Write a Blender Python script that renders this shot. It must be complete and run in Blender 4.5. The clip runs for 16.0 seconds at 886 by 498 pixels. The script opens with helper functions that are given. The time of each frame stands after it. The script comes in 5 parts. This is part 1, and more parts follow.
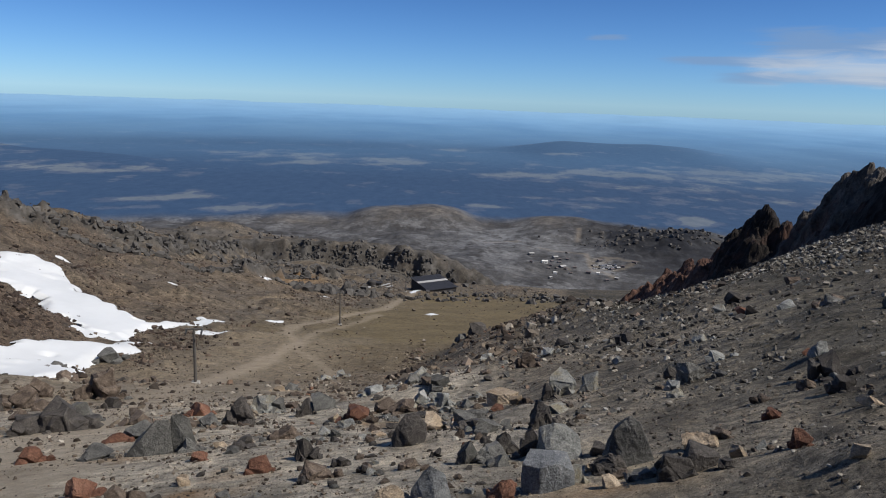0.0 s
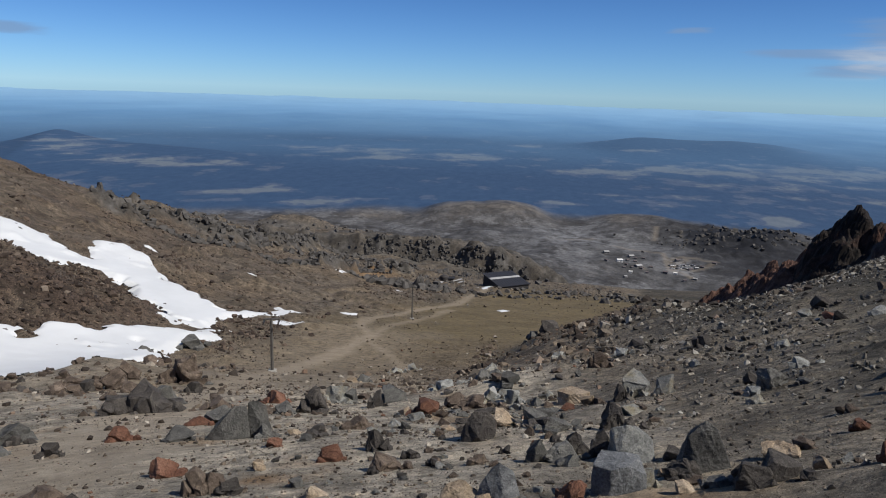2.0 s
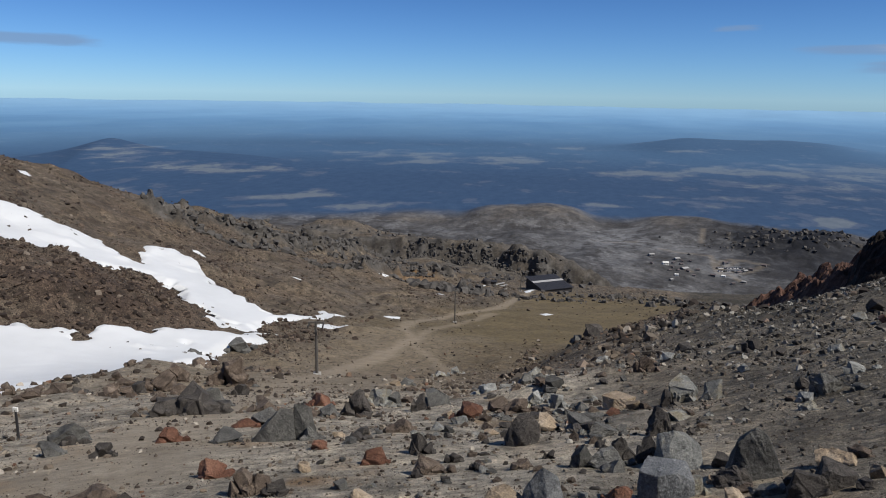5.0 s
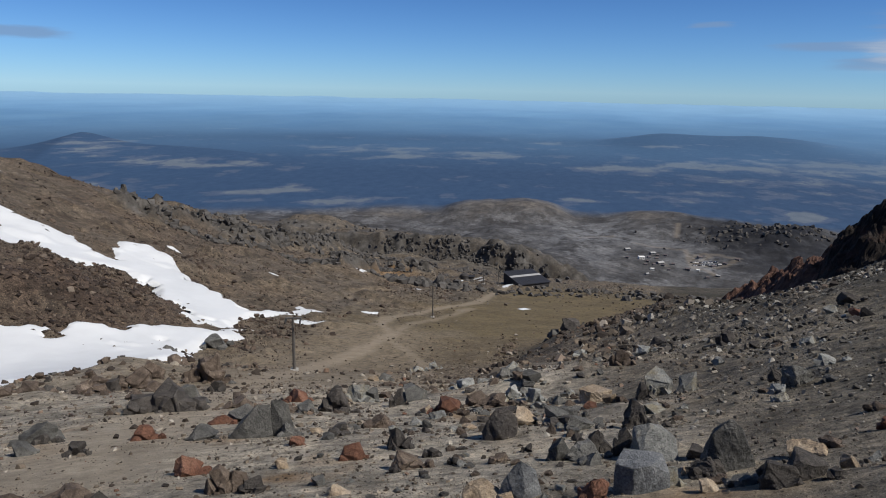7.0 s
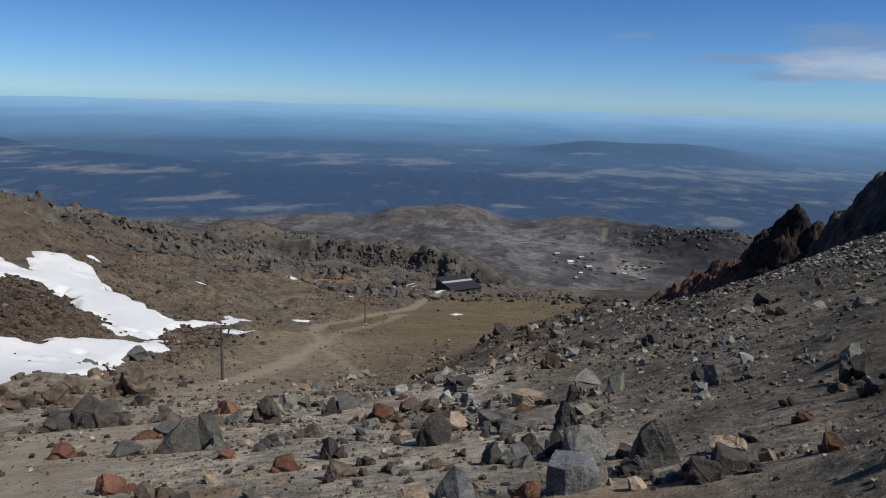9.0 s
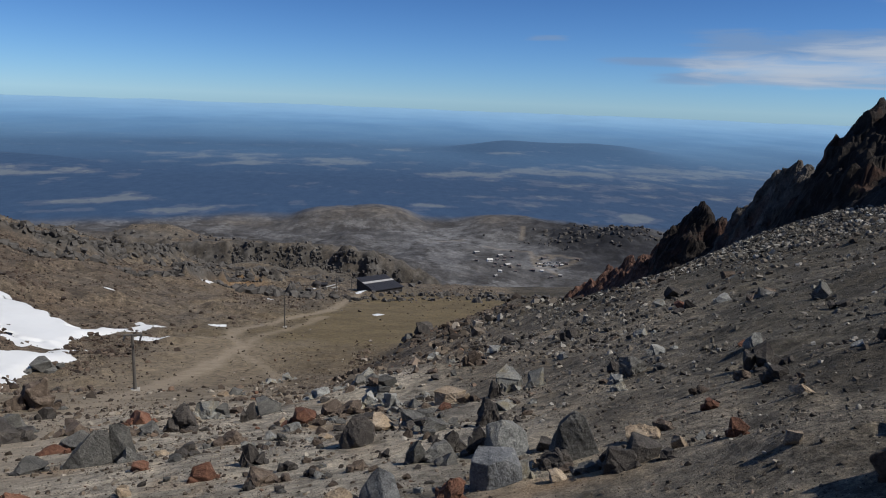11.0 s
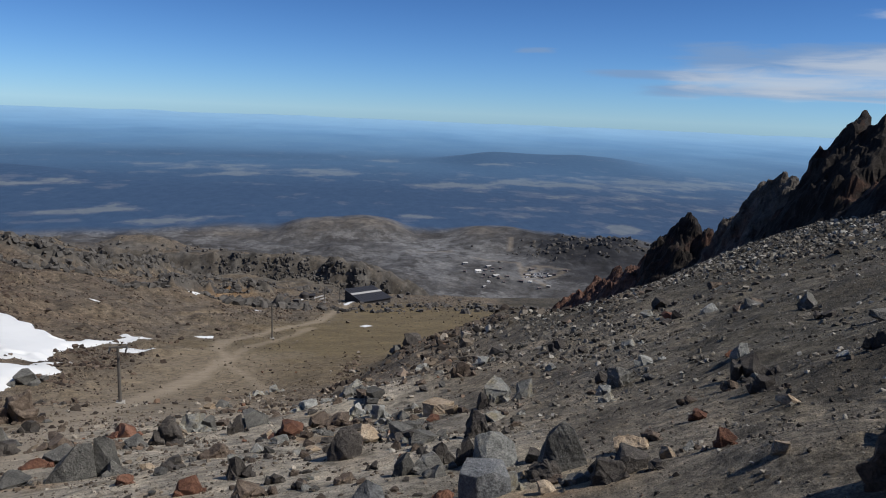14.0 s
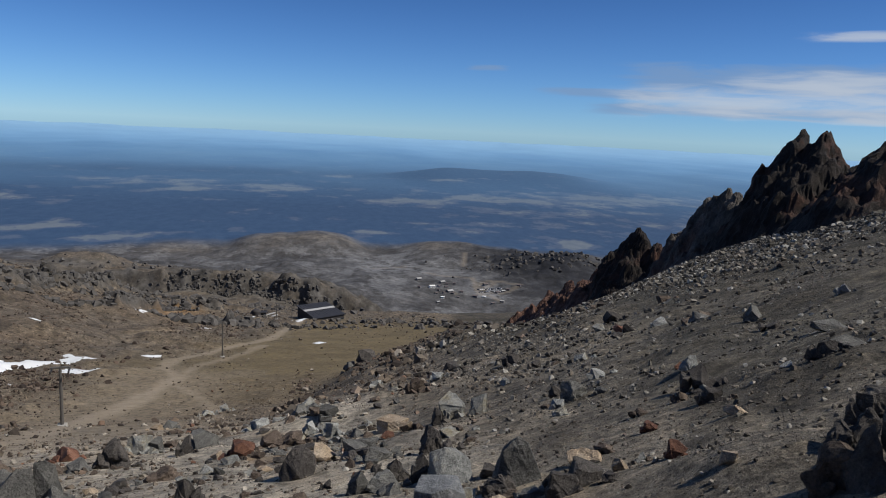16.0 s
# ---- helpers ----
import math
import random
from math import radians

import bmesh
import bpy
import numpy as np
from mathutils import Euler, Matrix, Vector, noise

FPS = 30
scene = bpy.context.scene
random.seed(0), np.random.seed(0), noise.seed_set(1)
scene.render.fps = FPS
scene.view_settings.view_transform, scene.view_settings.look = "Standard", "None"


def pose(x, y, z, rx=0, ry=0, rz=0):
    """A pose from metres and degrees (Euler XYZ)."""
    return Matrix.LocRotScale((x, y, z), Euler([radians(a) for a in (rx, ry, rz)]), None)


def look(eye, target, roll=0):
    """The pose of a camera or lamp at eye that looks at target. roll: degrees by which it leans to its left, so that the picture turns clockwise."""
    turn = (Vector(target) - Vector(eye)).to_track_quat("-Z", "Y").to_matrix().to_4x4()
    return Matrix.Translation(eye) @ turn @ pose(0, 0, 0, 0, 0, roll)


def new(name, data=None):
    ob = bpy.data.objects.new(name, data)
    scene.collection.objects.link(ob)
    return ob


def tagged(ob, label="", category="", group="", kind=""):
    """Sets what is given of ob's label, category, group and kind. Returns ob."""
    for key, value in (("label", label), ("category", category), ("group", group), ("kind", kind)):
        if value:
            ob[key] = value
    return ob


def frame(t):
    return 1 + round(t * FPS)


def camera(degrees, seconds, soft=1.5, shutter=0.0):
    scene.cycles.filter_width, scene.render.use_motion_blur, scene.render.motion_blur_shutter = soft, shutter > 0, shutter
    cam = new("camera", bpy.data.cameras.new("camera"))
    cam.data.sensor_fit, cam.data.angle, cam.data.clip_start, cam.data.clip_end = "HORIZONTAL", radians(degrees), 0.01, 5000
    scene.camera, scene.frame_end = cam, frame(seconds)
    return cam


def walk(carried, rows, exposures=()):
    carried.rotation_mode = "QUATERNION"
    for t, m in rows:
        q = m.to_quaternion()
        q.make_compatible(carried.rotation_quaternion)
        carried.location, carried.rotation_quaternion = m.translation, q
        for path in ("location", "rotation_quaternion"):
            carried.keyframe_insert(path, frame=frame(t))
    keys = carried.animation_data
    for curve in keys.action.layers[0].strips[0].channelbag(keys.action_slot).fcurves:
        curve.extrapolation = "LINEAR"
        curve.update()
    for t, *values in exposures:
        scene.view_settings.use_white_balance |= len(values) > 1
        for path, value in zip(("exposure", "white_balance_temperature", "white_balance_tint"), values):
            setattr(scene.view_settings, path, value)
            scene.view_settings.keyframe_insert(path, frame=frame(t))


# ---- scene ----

# ---------------------------------------------------------------- camera
# The viewer stands on a mountainside and turns on the spot; the eye is the origin, 1.65 m above the ground.
cam = camera(62.93, 16.0, soft=1.05)
# seconds, turn to the right, tilt, roll (degrees)
PAN = [
    (0.0, 0.00, -11.71, 2.15),
    (0.5, -1.58, -11.62, 2.10),
    (1.0, -3.19, -11.74, 1.97),
    (1.5, -4.82, -11.72, 1.94),
    (2.0, -5.86, -12.24, 1.98),
    (2.5, -6.42, -12.49, 1.70),
    (3.0, -7.22, -12.12, 1.40),
    (3.5, -8.21, -11.83, 1.08),
    (4.0, -8.89, -12.03, 0.95),
    (4.2, -9.28, -12.03, 0.93),
    (6.3, -9.18, -12.15, 1.09),
    (6.5, -8.84, -12.21, 1.18),
    (7.0, -7.48, -12.40, 1.20),
    (7.5, -6.20, -12.37, 1.30),
    (8.0, -4.51, -12.34, 1.44),
    (8.5, -3.37, -12.29, 1.54),
    (9.0, -2.01, -11.77, 1.81),
    (9.5, -0.49, -11.46, 1.97),
    (10.0, 1.84, -11.77, 2.32),
    (10.2, 2.64, -11.71, 2.33),
    (12.3, 4.95, -11.46, 2.18),
    (12.5, 4.82, -11.34, 2.16),
    (13.0, 4.90, -10.91, 2.29),
    (13.5, 4.83, -10.84, 2.27),
    (14.0, 5.31, -10.67, 2.37),
    (14.5, 6.07, -10.20, 2.17),
    (15.0, 7.25, -9.81, 2.72),
    (15.5, 8.24, -9.57, 2.81),
    (16.0, 8.95, -9.28, 2.78),
]


def gaze(turn, tilt):
    a, e = radians(turn), radians(tilt)
    return Vector((math.sin(a) * math.cos(e), math.cos(a) * math.cos(e), math.sin(e)))


walk(cam, [(t, look((0, 0, 0), gaze(a, e) * 10, r)) for t, a, e, r in PAN],
     [(0.0, 0.08), (1.5, 0.03), (4.0, 0.0), (8.0, -0.03), (10.2, -0.08), (12.5, 0.02), (14.0, 0.04), (16.0, 0.0)])

# ---------------------------------------------------------------- light
SUN_AZ, SUN_EL = 109.0, 49.0       # degrees clockwise from straight ahead, and above the horizon

sun_data = bpy.data.lights.new("sun", "SUN")
sun_data.energy, sun_data.angle, sun_data.color = 4.9, radians(0.5), (1.0, 0.93, 0.83)
sun = new("sun", sun_data)
sun.matrix_world = look(gaze(SUN_AZ, SUN_EL) * 100, (0, 0, 0))

world = bpy.data.worlds.new("sky")
scene.world = world
world.use_nodes = True
wt = world.node_tree
wt.nodes.clear()


def link(tree, a, b):
    tree.links.new(a, b)


def node(tree, kind, **props):
    n = tree.nodes.new(kind)
    for key, value in props.items():
        n.inputs[key].default_value = value
    return n


sky = wt.nodes.new("ShaderNodeTexSky")
sky.sky_type = "NISHITA"
sky.sun_disc = False
sky.sun_elevation, sky.sun_rotation = radians(SUN_EL), radians(SUN_AZ)
sky.altitude, sky.air_density, sky.dust_density, sky.ozone_density = 2000, 1.0, 0.0, 4.0
back = node(wt, "ShaderNodeBackground", Strength=0.084)
wout = wt.nodes.new("ShaderNodeOutputWorld")


def calc(tree, op, *values):
    n = tree.nodes.new("ShaderNodeMath")
    n.operation = op
    for sock, v in zip(n.inputs, values):
        if isinstance(v, (int, float)):
            sock.default_value = v
        else:
            link(tree, v, sock)
    return n.outputs[0]


def rise(tree, v, lo, hi):
    n = tree.nodes.new("ShaderNodeMapRange")
    n.interpolation_type = "SMOOTHSTEP"
    link(tree, v, n.inputs["Value"])
    n.inputs["From Min"].default_value, n.inputs["From Max"].default_value = lo, hi
    return n.outputs[0]


# streaks of cloud over the ridge side
way = wt.nodes.new("ShaderNodeTexCoord").outputs["Generated"]
xyz = wt.nodes.new("ShaderNodeSeparateXYZ")
link(wt, way, xyz.inputs[0])
bearing, lift = calc(wt, "ARCTAN2", xyz.outputs[0], xyz.outputs[1]), calc(wt, "ARCSINE", xyz.outputs[2])
flat = wt.nodes.new("ShaderNodeCombineXYZ")
link(wt, calc(wt, "MULTIPLY", bearing, 9.0), flat.inputs[0])
link(wt, calc(wt, "MULTIPLY", lift, 75.0), flat.inputs[1])
puff = node(wt, "ShaderNodeTexNoise", Scale=1.0, Detail=8.0, Roughness=0.58, Distortion=0.5)
link(wt, flat.outputs[0], puff.inputs["Vector"])


def bank(level, half, az0, az1, az2, az3):
    """Share of cloud in one level streak, in degrees: it grows from az0 to az1 and thins out from az2 to az3."""
    e = calc(wt, "DIVIDE", calc(wt, "SUBTRACT", lift, radians(level)), radians(half))
    e = calc(wt, "SUBTRACT", 1.0, calc(wt, "MULTIPLY", e, e))
    e = calc(wt, "MULTIPLY", calc(wt, "MAXIMUM", e, 0.0), rise(wt, bearing, radians(az0), radians(az1)))
    return calc(wt, "MULTIPLY", e, calc(wt, "SUBTRACT", 1.0, rise(wt, bearing, radians(az2), radians(az3))))


def cover(banks, lo, hi, most):
    """How much of the sky a set of streaks hides."""
    share = 0.0
    for b in banks:
        share = calc(wt, "MAXIMUM", share, bank(*b))
    v = rise(wt, calc(wt, "ADD", puff.outputs["Fac"], calc(wt, "MULTIPLY", share, 0.42)), lo, hi)
    return calc(wt, "MULTIPLY", v, calc(wt, "MINIMUM", calc(wt, "MULTIPLY", share, 2.5), most))


grey_share = cover([(3.35, 0.42, 14, 19, 23, 30), (4.9, 0.3, 9, 11, 12, 14), (4.6, 1.3, 20, 26, 60, 70), (2.3, 0.55, 18, 22, 34, 60), (3.2, 0.5, -44, -38, -36, -33)], 0.5, 0.92, 0.7)
pale_share = cover([(2.95, 1.4, 19, 27, 60, 75), (4.2, 1.2, 26, 36, 60, 75), (7.5, 0.42, 33, 37, 60, 75), (2.0, 0.4, 34, 38, 60, 75)], 0.46, 1.06, 0.74)
grey_cloud = node(wt, "ShaderNodeBackground", Color=(0.20, 0.31, 0.50, 1), Strength=1.0)
pale_cloud = node(wt, "ShaderNodeBackground", Color=(0.53, 0.58, 0.65, 1), Strength=1.0)
streaks, blend = wt.nodes.new("ShaderNodeMixShader"), wt.nodes.new("ShaderNodeMixShader")
link(wt, grey_share, streaks.inputs[0])
link(wt, back.outputs[0], streaks.inputs[1])
link(wt, grey_cloud.outputs[0], streaks.inputs[2])
link(wt, pale_share, blend.inputs[0])
link(wt, streaks.outputs[0], blend.inputs[1])
link(wt, pale_cloud.outputs[0], blend.inputs[2])
tint = wt.nodes.new("ShaderNodeMix")
tint.data_type, tint.blend_type = "RGBA", "MULTIPLY"
tint.inputs[0].default_value = 1.0
clear = wt.nodes.new("ShaderNodeValToRGB")
for el, (p, c) in zip((clear.color_ramp.elements[0], clear.color_ramp.elements[1], clear.color_ramp.elements.new(0.3)),
                      ((0.0, (0.54, 0.84, 1.27, 1)), (0.6, (0.11, 0.17, 0.25, 1)), (0.22, (0.31, 0.545, 0.87, 1)))):
    el.position, el.color = p, c
link(wt, lift, clear.inputs["Fac"])
link(wt, clear.outputs[0], tint.inputs[7])
link(wt, sky.outputs[0], tint.inputs[6])
link(wt, tint.outputs[2], back.inputs["Color"])
link(wt, blend.outputs[0], wout.inputs["Surface"])


# ---------------------------------------------------------------- noise on arrays
def lattice(ix, iy, seed):
    ix, iy = np.atleast_1d(ix), np.atleast_1d(iy)
    h = (ix.astype(np.int64) * 374761393 + iy.astype(np.int64) * 668265263 + seed * 974634721) & 0xFFFFFFFF
    h = ((h ^ (h >> 13)) * 1274126177) & 0xFFFFFFFF
    h = ((h ^ (h >> 16)) * 2246822519) & 0xFFFFFFFF
    return ((h ^ (h >> 15)) & 0xFFFFFF) / float(0xFFFFFF)


def vnoise(x, y, seed=0):
    """Smooth value noise from -1 to 1."""
    x, y = np.asarray(x, float), np.asarray(y, float)
    ix, iy = np.floor(x), np.floor(y)
    fx, fy = x - ix, y - iy
    fx, fy = fx * fx * fx * (fx * (6 * fx - 15) + 10), fy * fy * fy * (fy * (6 * fy - 15) + 10)
    a, b = lattice(ix, iy, seed), lattice(ix + 1, iy, seed)
    c, d = lattice(ix, iy + 1, seed), lattice(ix + 1, iy + 1, seed)
    return (2 * (a + (b - a) * fx + (c - a) * fy + (a - b - c + d) * fx * fy) - 1).reshape(np.shape(x))


def fbm(x, y, octaves, seed=0, gain=0.5):
    total, amp, k = 0.0, 1.0, 1.0
    for i in range(octaves):
        total = total + amp * vnoise(x * k + 17.3 * i, y * k - 9.1 * i, seed + i)
        amp, k = amp * gain, k * 2.03
    return total


def ridged(x, y, octaves, seed=0):
    total, amp, k = 0.0, 1.0, 1.0
    for i in range(octaves):
        total = total + amp * (1 - 2 * np.abs(vnoise(x * k + 5.7 * i, y * k + 3.3 * i, seed + i)))
        amp, k = amp * 0.5, k * 2.1
    return total


def soft(x, k):
    """A ramp that starts softly at 0."""
    return k * np.logaddexp(0, np.asarray(x, float) / k)


def smax(a, b, k):
    return k * np.logaddexp(a / k, b / k)


def step(x, lo, hi):
    t = np.clip((np.asarray(x, float) - lo) / (hi - lo), 0, 1)
    return t * t * (3 - 2 * t)


def near_line(x, y, points):
    """Distance from a line through plan points, and how far along it, from 0 to 1."""
    best, along = np.full(np.shape(x), 1e9), np.zeros(np.shape(x))
    n = len(points) - 1
    for i in range(n):
        (ax, ay), (bx, by) = points[i], points[i + 1]
        ux, uy = bx - ax, by - ay
        t = np.clip(((x - ax) * ux + (y - ay) * uy) / (ux * ux + uy * uy), 0, 1)
        d = np.hypot(x - ax - t * ux, y - ay - t * uy)
        along = np.where(d < best, (i + t) / n, along)
        best = np.minimum(best, d)
    return best, along


# ---------------------------------------------------------------- the lie of the land
def plateau_front(x):
    """Distance ahead at which the lava plateau's broken front stands."""
    return 484 + 5 * vnoise(x / 60, 2.4, 5) + 2 * vnoise(x / 13, 5.3, 6) + 1.2 * vnoise(x / 4.5, 1.3, 17)


def landform(x, y):
    """Height of the bare landforms, without stones."""
    x, y = np.asarray(x, float), np.asarray(y, float)
    d = np.hypot(x, y)
    # boulder slope on which the viewer stands: falls ahead, climbs to the right
    slope = -1.65 + 0.03 * x + 0.309 * (soft(x, 3) - 2.08) - 0.362 * y
    slope = slope - 0.0003 * np.minimum(d, 300) ** 2 / (1 + np.exp(np.clip(x / 6.0, -40, 40)))
    slope = np.where(slope > 40, 40 + (slope - 40) * 0.5, slope)
    slope = slope - 0.13 * soft(-x - 0.62 * y, 1.5) * step(y, -7, 3)
    slope = slope - 1.5 * soft(x - (113 - 0.2 * y), 3)
    slope = slope - 0.7 * np.exp(-((x + 22) / 7) ** 2 - ((y - 31) / 9) ** 2)
    slope = slope + 2.6 * np.exp(-((x - 80) / 26) ** 2 - ((y - 170) / 40) ** 2)
    slope = slope + 3.8 * step(x, -6, 5) * (1 - step(x, 14, 26)) * np.exp(-((d - 105) / 38) ** 2)
    slope = slope + 2.7 * np.exp(-((x - 80) / 22) ** 2 - ((y - 127) / 26) ** 2)
    # lower bench with the track, and the hillside left of it
    hill = 0.30 * soft(-x - 48, 8) + 0.19 * soft(-x - 105, 8) - 0.95 * soft(-x - 160, 8)
    bench = -20.3 - 0.2045 * y + np.where(y < 0, 0.5, 1) * hill * (1 - 0.32 * step(y, 170, 310)) * (1 - 0.85 * step(y, 340, 470))
    bench = bench + 5.0 * np.exp(-((x + 80) / 20) ** 2 - ((y - 98) / 14) ** 2)
    bench = bench - 45 * step(y, 360, 640) * step(x, -60, 20)
    # lava plateau with a broken front
    front = plateau_front(x)
    bench = bench + 4 * step(y, 415, front - 8) * (1 - step(y, front, front + 60)) * (1 - step(x, -30, 20)) * (0.8 + 0.5 * vnoise(x / 30, y / 60, 10))
    back = np.clip(y - 495, -20, 160)
    plateau = -102.5 - 0.02 * (x + 106) - 15 * step(x, -40, 60) - 0.19 * back - 0.0002 * (x + 106) * back + 2.0 * vnoise(x / 45, y / 45, 7) + 1.2 * vnoise(x / 15, y / 15, 9)
    plateau = plateau + 10 * np.exp(-((x + 188) / 30) ** 4 - ((y - 600) / 22) ** 2) * (1 + 0.25 * vnoise(x / 12, y / 12, 4))
    mask = step(y, front - 3, front + 5) * (1 - step(y, 640, 800)) * (1 - step(x + 16 * vnoise(x / 25, y / 25, 8), 0, 90))
    bench = bench + np.maximum(plateau - bench, 0) * mask
    # foothills with the village, and the plain beyond
    foot = -209 + 5 * fbm(x / 200, y / 200, 3, 11)
    foot = foot + 21 * np.exp(-np.abs((x + 55) / 102) ** 6 - np.abs((y - 1250) / 75) ** 3)
    foot = foot + 14 * np.exp(-np.abs((x - 200) / 62) ** 3 - ((y - 1240) / 90) ** 2) + 7 * np.exp(-np.abs((x + 245) / 70) ** 2 - ((y - 1230) / 80) ** 2)
    foot = foot + np.exp(-np.abs((x - 345) / 105) ** 4 - ((y - 1100) / 110) ** 2) * (11 + 6 * ridged(x / 70, y / 60, 4, 13))
    flows = 1 - np.exp(-((x - 200) / 55) ** 2 - ((y - 940) / 70) ** 2)
    foot = foot + flows * step(y, 620, 760) * (0.9 * np.maximum(ridged(x / 60, y / 60, 3, 14), -0.2) + 1.6 * step(vnoise(x / 130, y / 70, 16) + 0.35 * vnoise(x / 25, y / 25, 18), 0.0, 0.12))
    plain = -209 + 0.0407 * np.maximum(d - 1300, 0)
    plain = plain + 66 * np.exp(-np.abs((x + 1075) / 170) ** 1.15 - ((y - 1575) / 150) ** 2) + 26 * np.exp(-((x + 830) / 230) ** 2 - ((y - 1700) / 130) ** 2)
    plain = plain + 37 * np.exp(-np.abs((x - 562) / 330) ** 4 - ((y - 2436) / 130) ** 2)
    plain = plain + 5 * fbm(x / 300, y / 300, 3, 15) * step(d, 1400, 2200)
    foot = foot + (plain - foot) * step(d, 1260, 1480)
    low = smax(bench, foot, 6)
    return smax(slope, low, 1.6)


TRACKS = [
    (1.5, 1.0, [(-7.5, 9.3), (-8.6, 13), (-12.3, 26), (-17, 43), (-29, 88), (-27.3, 113), (-26.5, 130)]),
    (1.2, 0.9, [(-26.5, 130), (-32, 144), (-33, 156), (-27.6, 180), (-17.5, 216), (-14.8, 252), (-11, 285)]),
    (1.1, 0.7, [(-26, 126), (-26.3, 150), (-23.4, 162), (-17.4, 196)]),
    (1.0, 0.6, [(-26, 122), (-20, 111), (-15, 98), (-12, 70)]),
    (0.6, 0.6, [(-6.8, 20), (-8, 31), (-16.6, 80), (-15.5, 91)]),
    (0.8, 0.6, [(-50, 190), (-42, 198)]),
    (1.0, 0.6, [(-59, 275), (-57, 322), (-30, 318)]),
    (3.2, 0.5, [(64, 1059), (112, 1076)]),
    (3.2, 0.5, [(140, 1031), (179, 1019), (203, 1004), (197, 944), (197, 916), (211, 907), (217, 878)]),
    (3.2, 0.5, [(197, 916), (212, 951), (227, 963), (225, 979), (209, 971), (198, 944)]),
    (3.2, 0.5, [(201, 928), (221, 919), (238, 929), (255, 946)]),
    (3.2, 0.5, [(219, 1156), (206, 1093)]),
    (3.2, 0.5, [(233, 975), (263, 957)]),
    (3.2, 0.5, [(157, 925), (162, 911)]),
]


BANDS = [
    (3.2, [(-125, 205), (-95, 222), (-75, 234), (-69, 265), (-60, 297), (-50, 302)]),
    (3.6, [(-128, 232), (-106, 258), (-107, 321), (-115, 400), (-117, 470)]),
]


def lava_band(x, y):
    """Share of dark broken lava cropping out along the hillside's bands."""
    out = np.zeros(np.shape(x))
    for half, line in BANDS:
        a, s = near_line(x, y, line)
        gap = step(vnoise(x / 26, y / 26, 45), -0.45, -0.1)
        out = np.maximum(out, gap * (1 - step(a + 1.5 * vnoise(x / 6, y / 6, 46), half, 2.2 * half)))
    return out


def dark_lava(x, y):
    """Share of old dark lava on the hills beyond the village."""
    env = np.exp(-np.abs((x - 325) / 125) ** 3 - np.abs((y - 1075) / 175) ** 3)
    return env * np.clip((vnoise(x / 38, y / 60, 47) + 0.7 * vnoise(x / 12, y / 16, 48) + 0.12) * 5, 0, 1)


def covers(x, y):
    """Shares of trodden track, bare ochre soil, and stones."""
    d = np.hypot(x, y)
    wob = 1.2 * vnoise(x / 9, y / 9, 21) + 0.6 * vnoise(x / 3, y / 3, 22)
    track = np.zeros(np.shape(x))
    for half, share, line in TRACKS:
        a, s = near_line(x, y, line)
        track = np.maximum(track, 0.8 * share * (1 - step(a + 0.5 * wob, 0.4 * half, 1.9 * half)))
    ochre = np.exp(-(((x - 8 - 0.16 * (y - 190)) / 34) ** 4) - (((y - 205) / 95) ** 4))
    ochre = np.clip(ochre * 1.2 + 0.25 * fbm(x / 25, y / 25, 3, 24), 0, 1) * (ochre > 0.02)
    sand = np.exp(-(((x + 5.5) / 5.5) ** 2) - (((y - 10.5) / 5) ** 2))
    sand = sand + 0.9 * np.exp(-(((x + 0.62 * y + 1.5) / 3.2) ** 2) - (((y - 13) / 6) ** 2))
    return track, ochre, np.clip(sand + 0.25 * vnoise(x / 1.5, y / 1.5, 26) * (sand > 0.1), 0, 1)


def height(x, y):
    """Height of the ground with its unevenness."""
    x, y = np.asarray(x, float), np.asarray(y, float)
    z = landform(x, y)
    d = np.hypot(x, y)
    track, ochre, sand = covers(x, y)
    rough = (1 - 0.85 * track) * (1 - 0.8 * ochre) * (1 - 0.6 * sand)
    road = near_line(x, y, TRACKS[0][2])[0]
    rough = rough * (0.25 + 0.75 * step(road, 2, 12))
    right = step(x - 0.1 * y, 5, 60)
    rough = rough * (1 - 0.7 * right) * (1 + 0.9 * step(-x, 20, 45) * step(d, 60, 90))
    near = 1 - step(d, 1200, 1450)
    for size, amp, seed in ((60, 1.6, 31), (22, 0.9, 32), (9, 0.55, 33), (4, 0.3, 34), (1.8, 0.13, 35), (0.7, 0.06, 36), (0.25, 0.022, 37)):
        fade = np.clip(size / (0.011 * d + 1e-6) - 0.6, 0, 1) * near * step(d, size * 0.6, size * 2.5)
        bump = vnoise(x / size, y / size, seed)
        bump = np.where(bump > 0, bump ** 2 * 1.6, bump * 0.5) if size < 30 else bump
        z = z + amp * bump * fade * (rough if size < 40 else 1)
    # broken lava on the plateau's front
    front = plateau_front(x)
    crag = step(y, front - 14, front - 3) * (1 - step(y, front + 5, front + 16)) * (1 - step(x, 50, 100)) * step(x, -320, -260)
    z = z + crag * (1.7 * np.maximum(ridged(x / 15, y / 12, 4, 41), -0.4) + 0.9 * np.round(2 * vnoise(x / 6, y / 6, 43)) / 2)
    end = np.exp(-np.abs((x - 10) / 75) ** 4 - np.abs((y - 530) / 110) ** 4)
    z = z + end * 2.6 * np.maximum(ridged(x / 16, y / 16, 4, 49), -0.4)
    z = z + lava_band(x, y) * (2.0 + 2.6 * np.maximum(ridged(x / 6, y / 6, 3, 42), -0.3))
    z = z + dark_lava(x, y) * (2.2 + 2 * ridged(x / 30, y / 30, 2, 44))
    return z


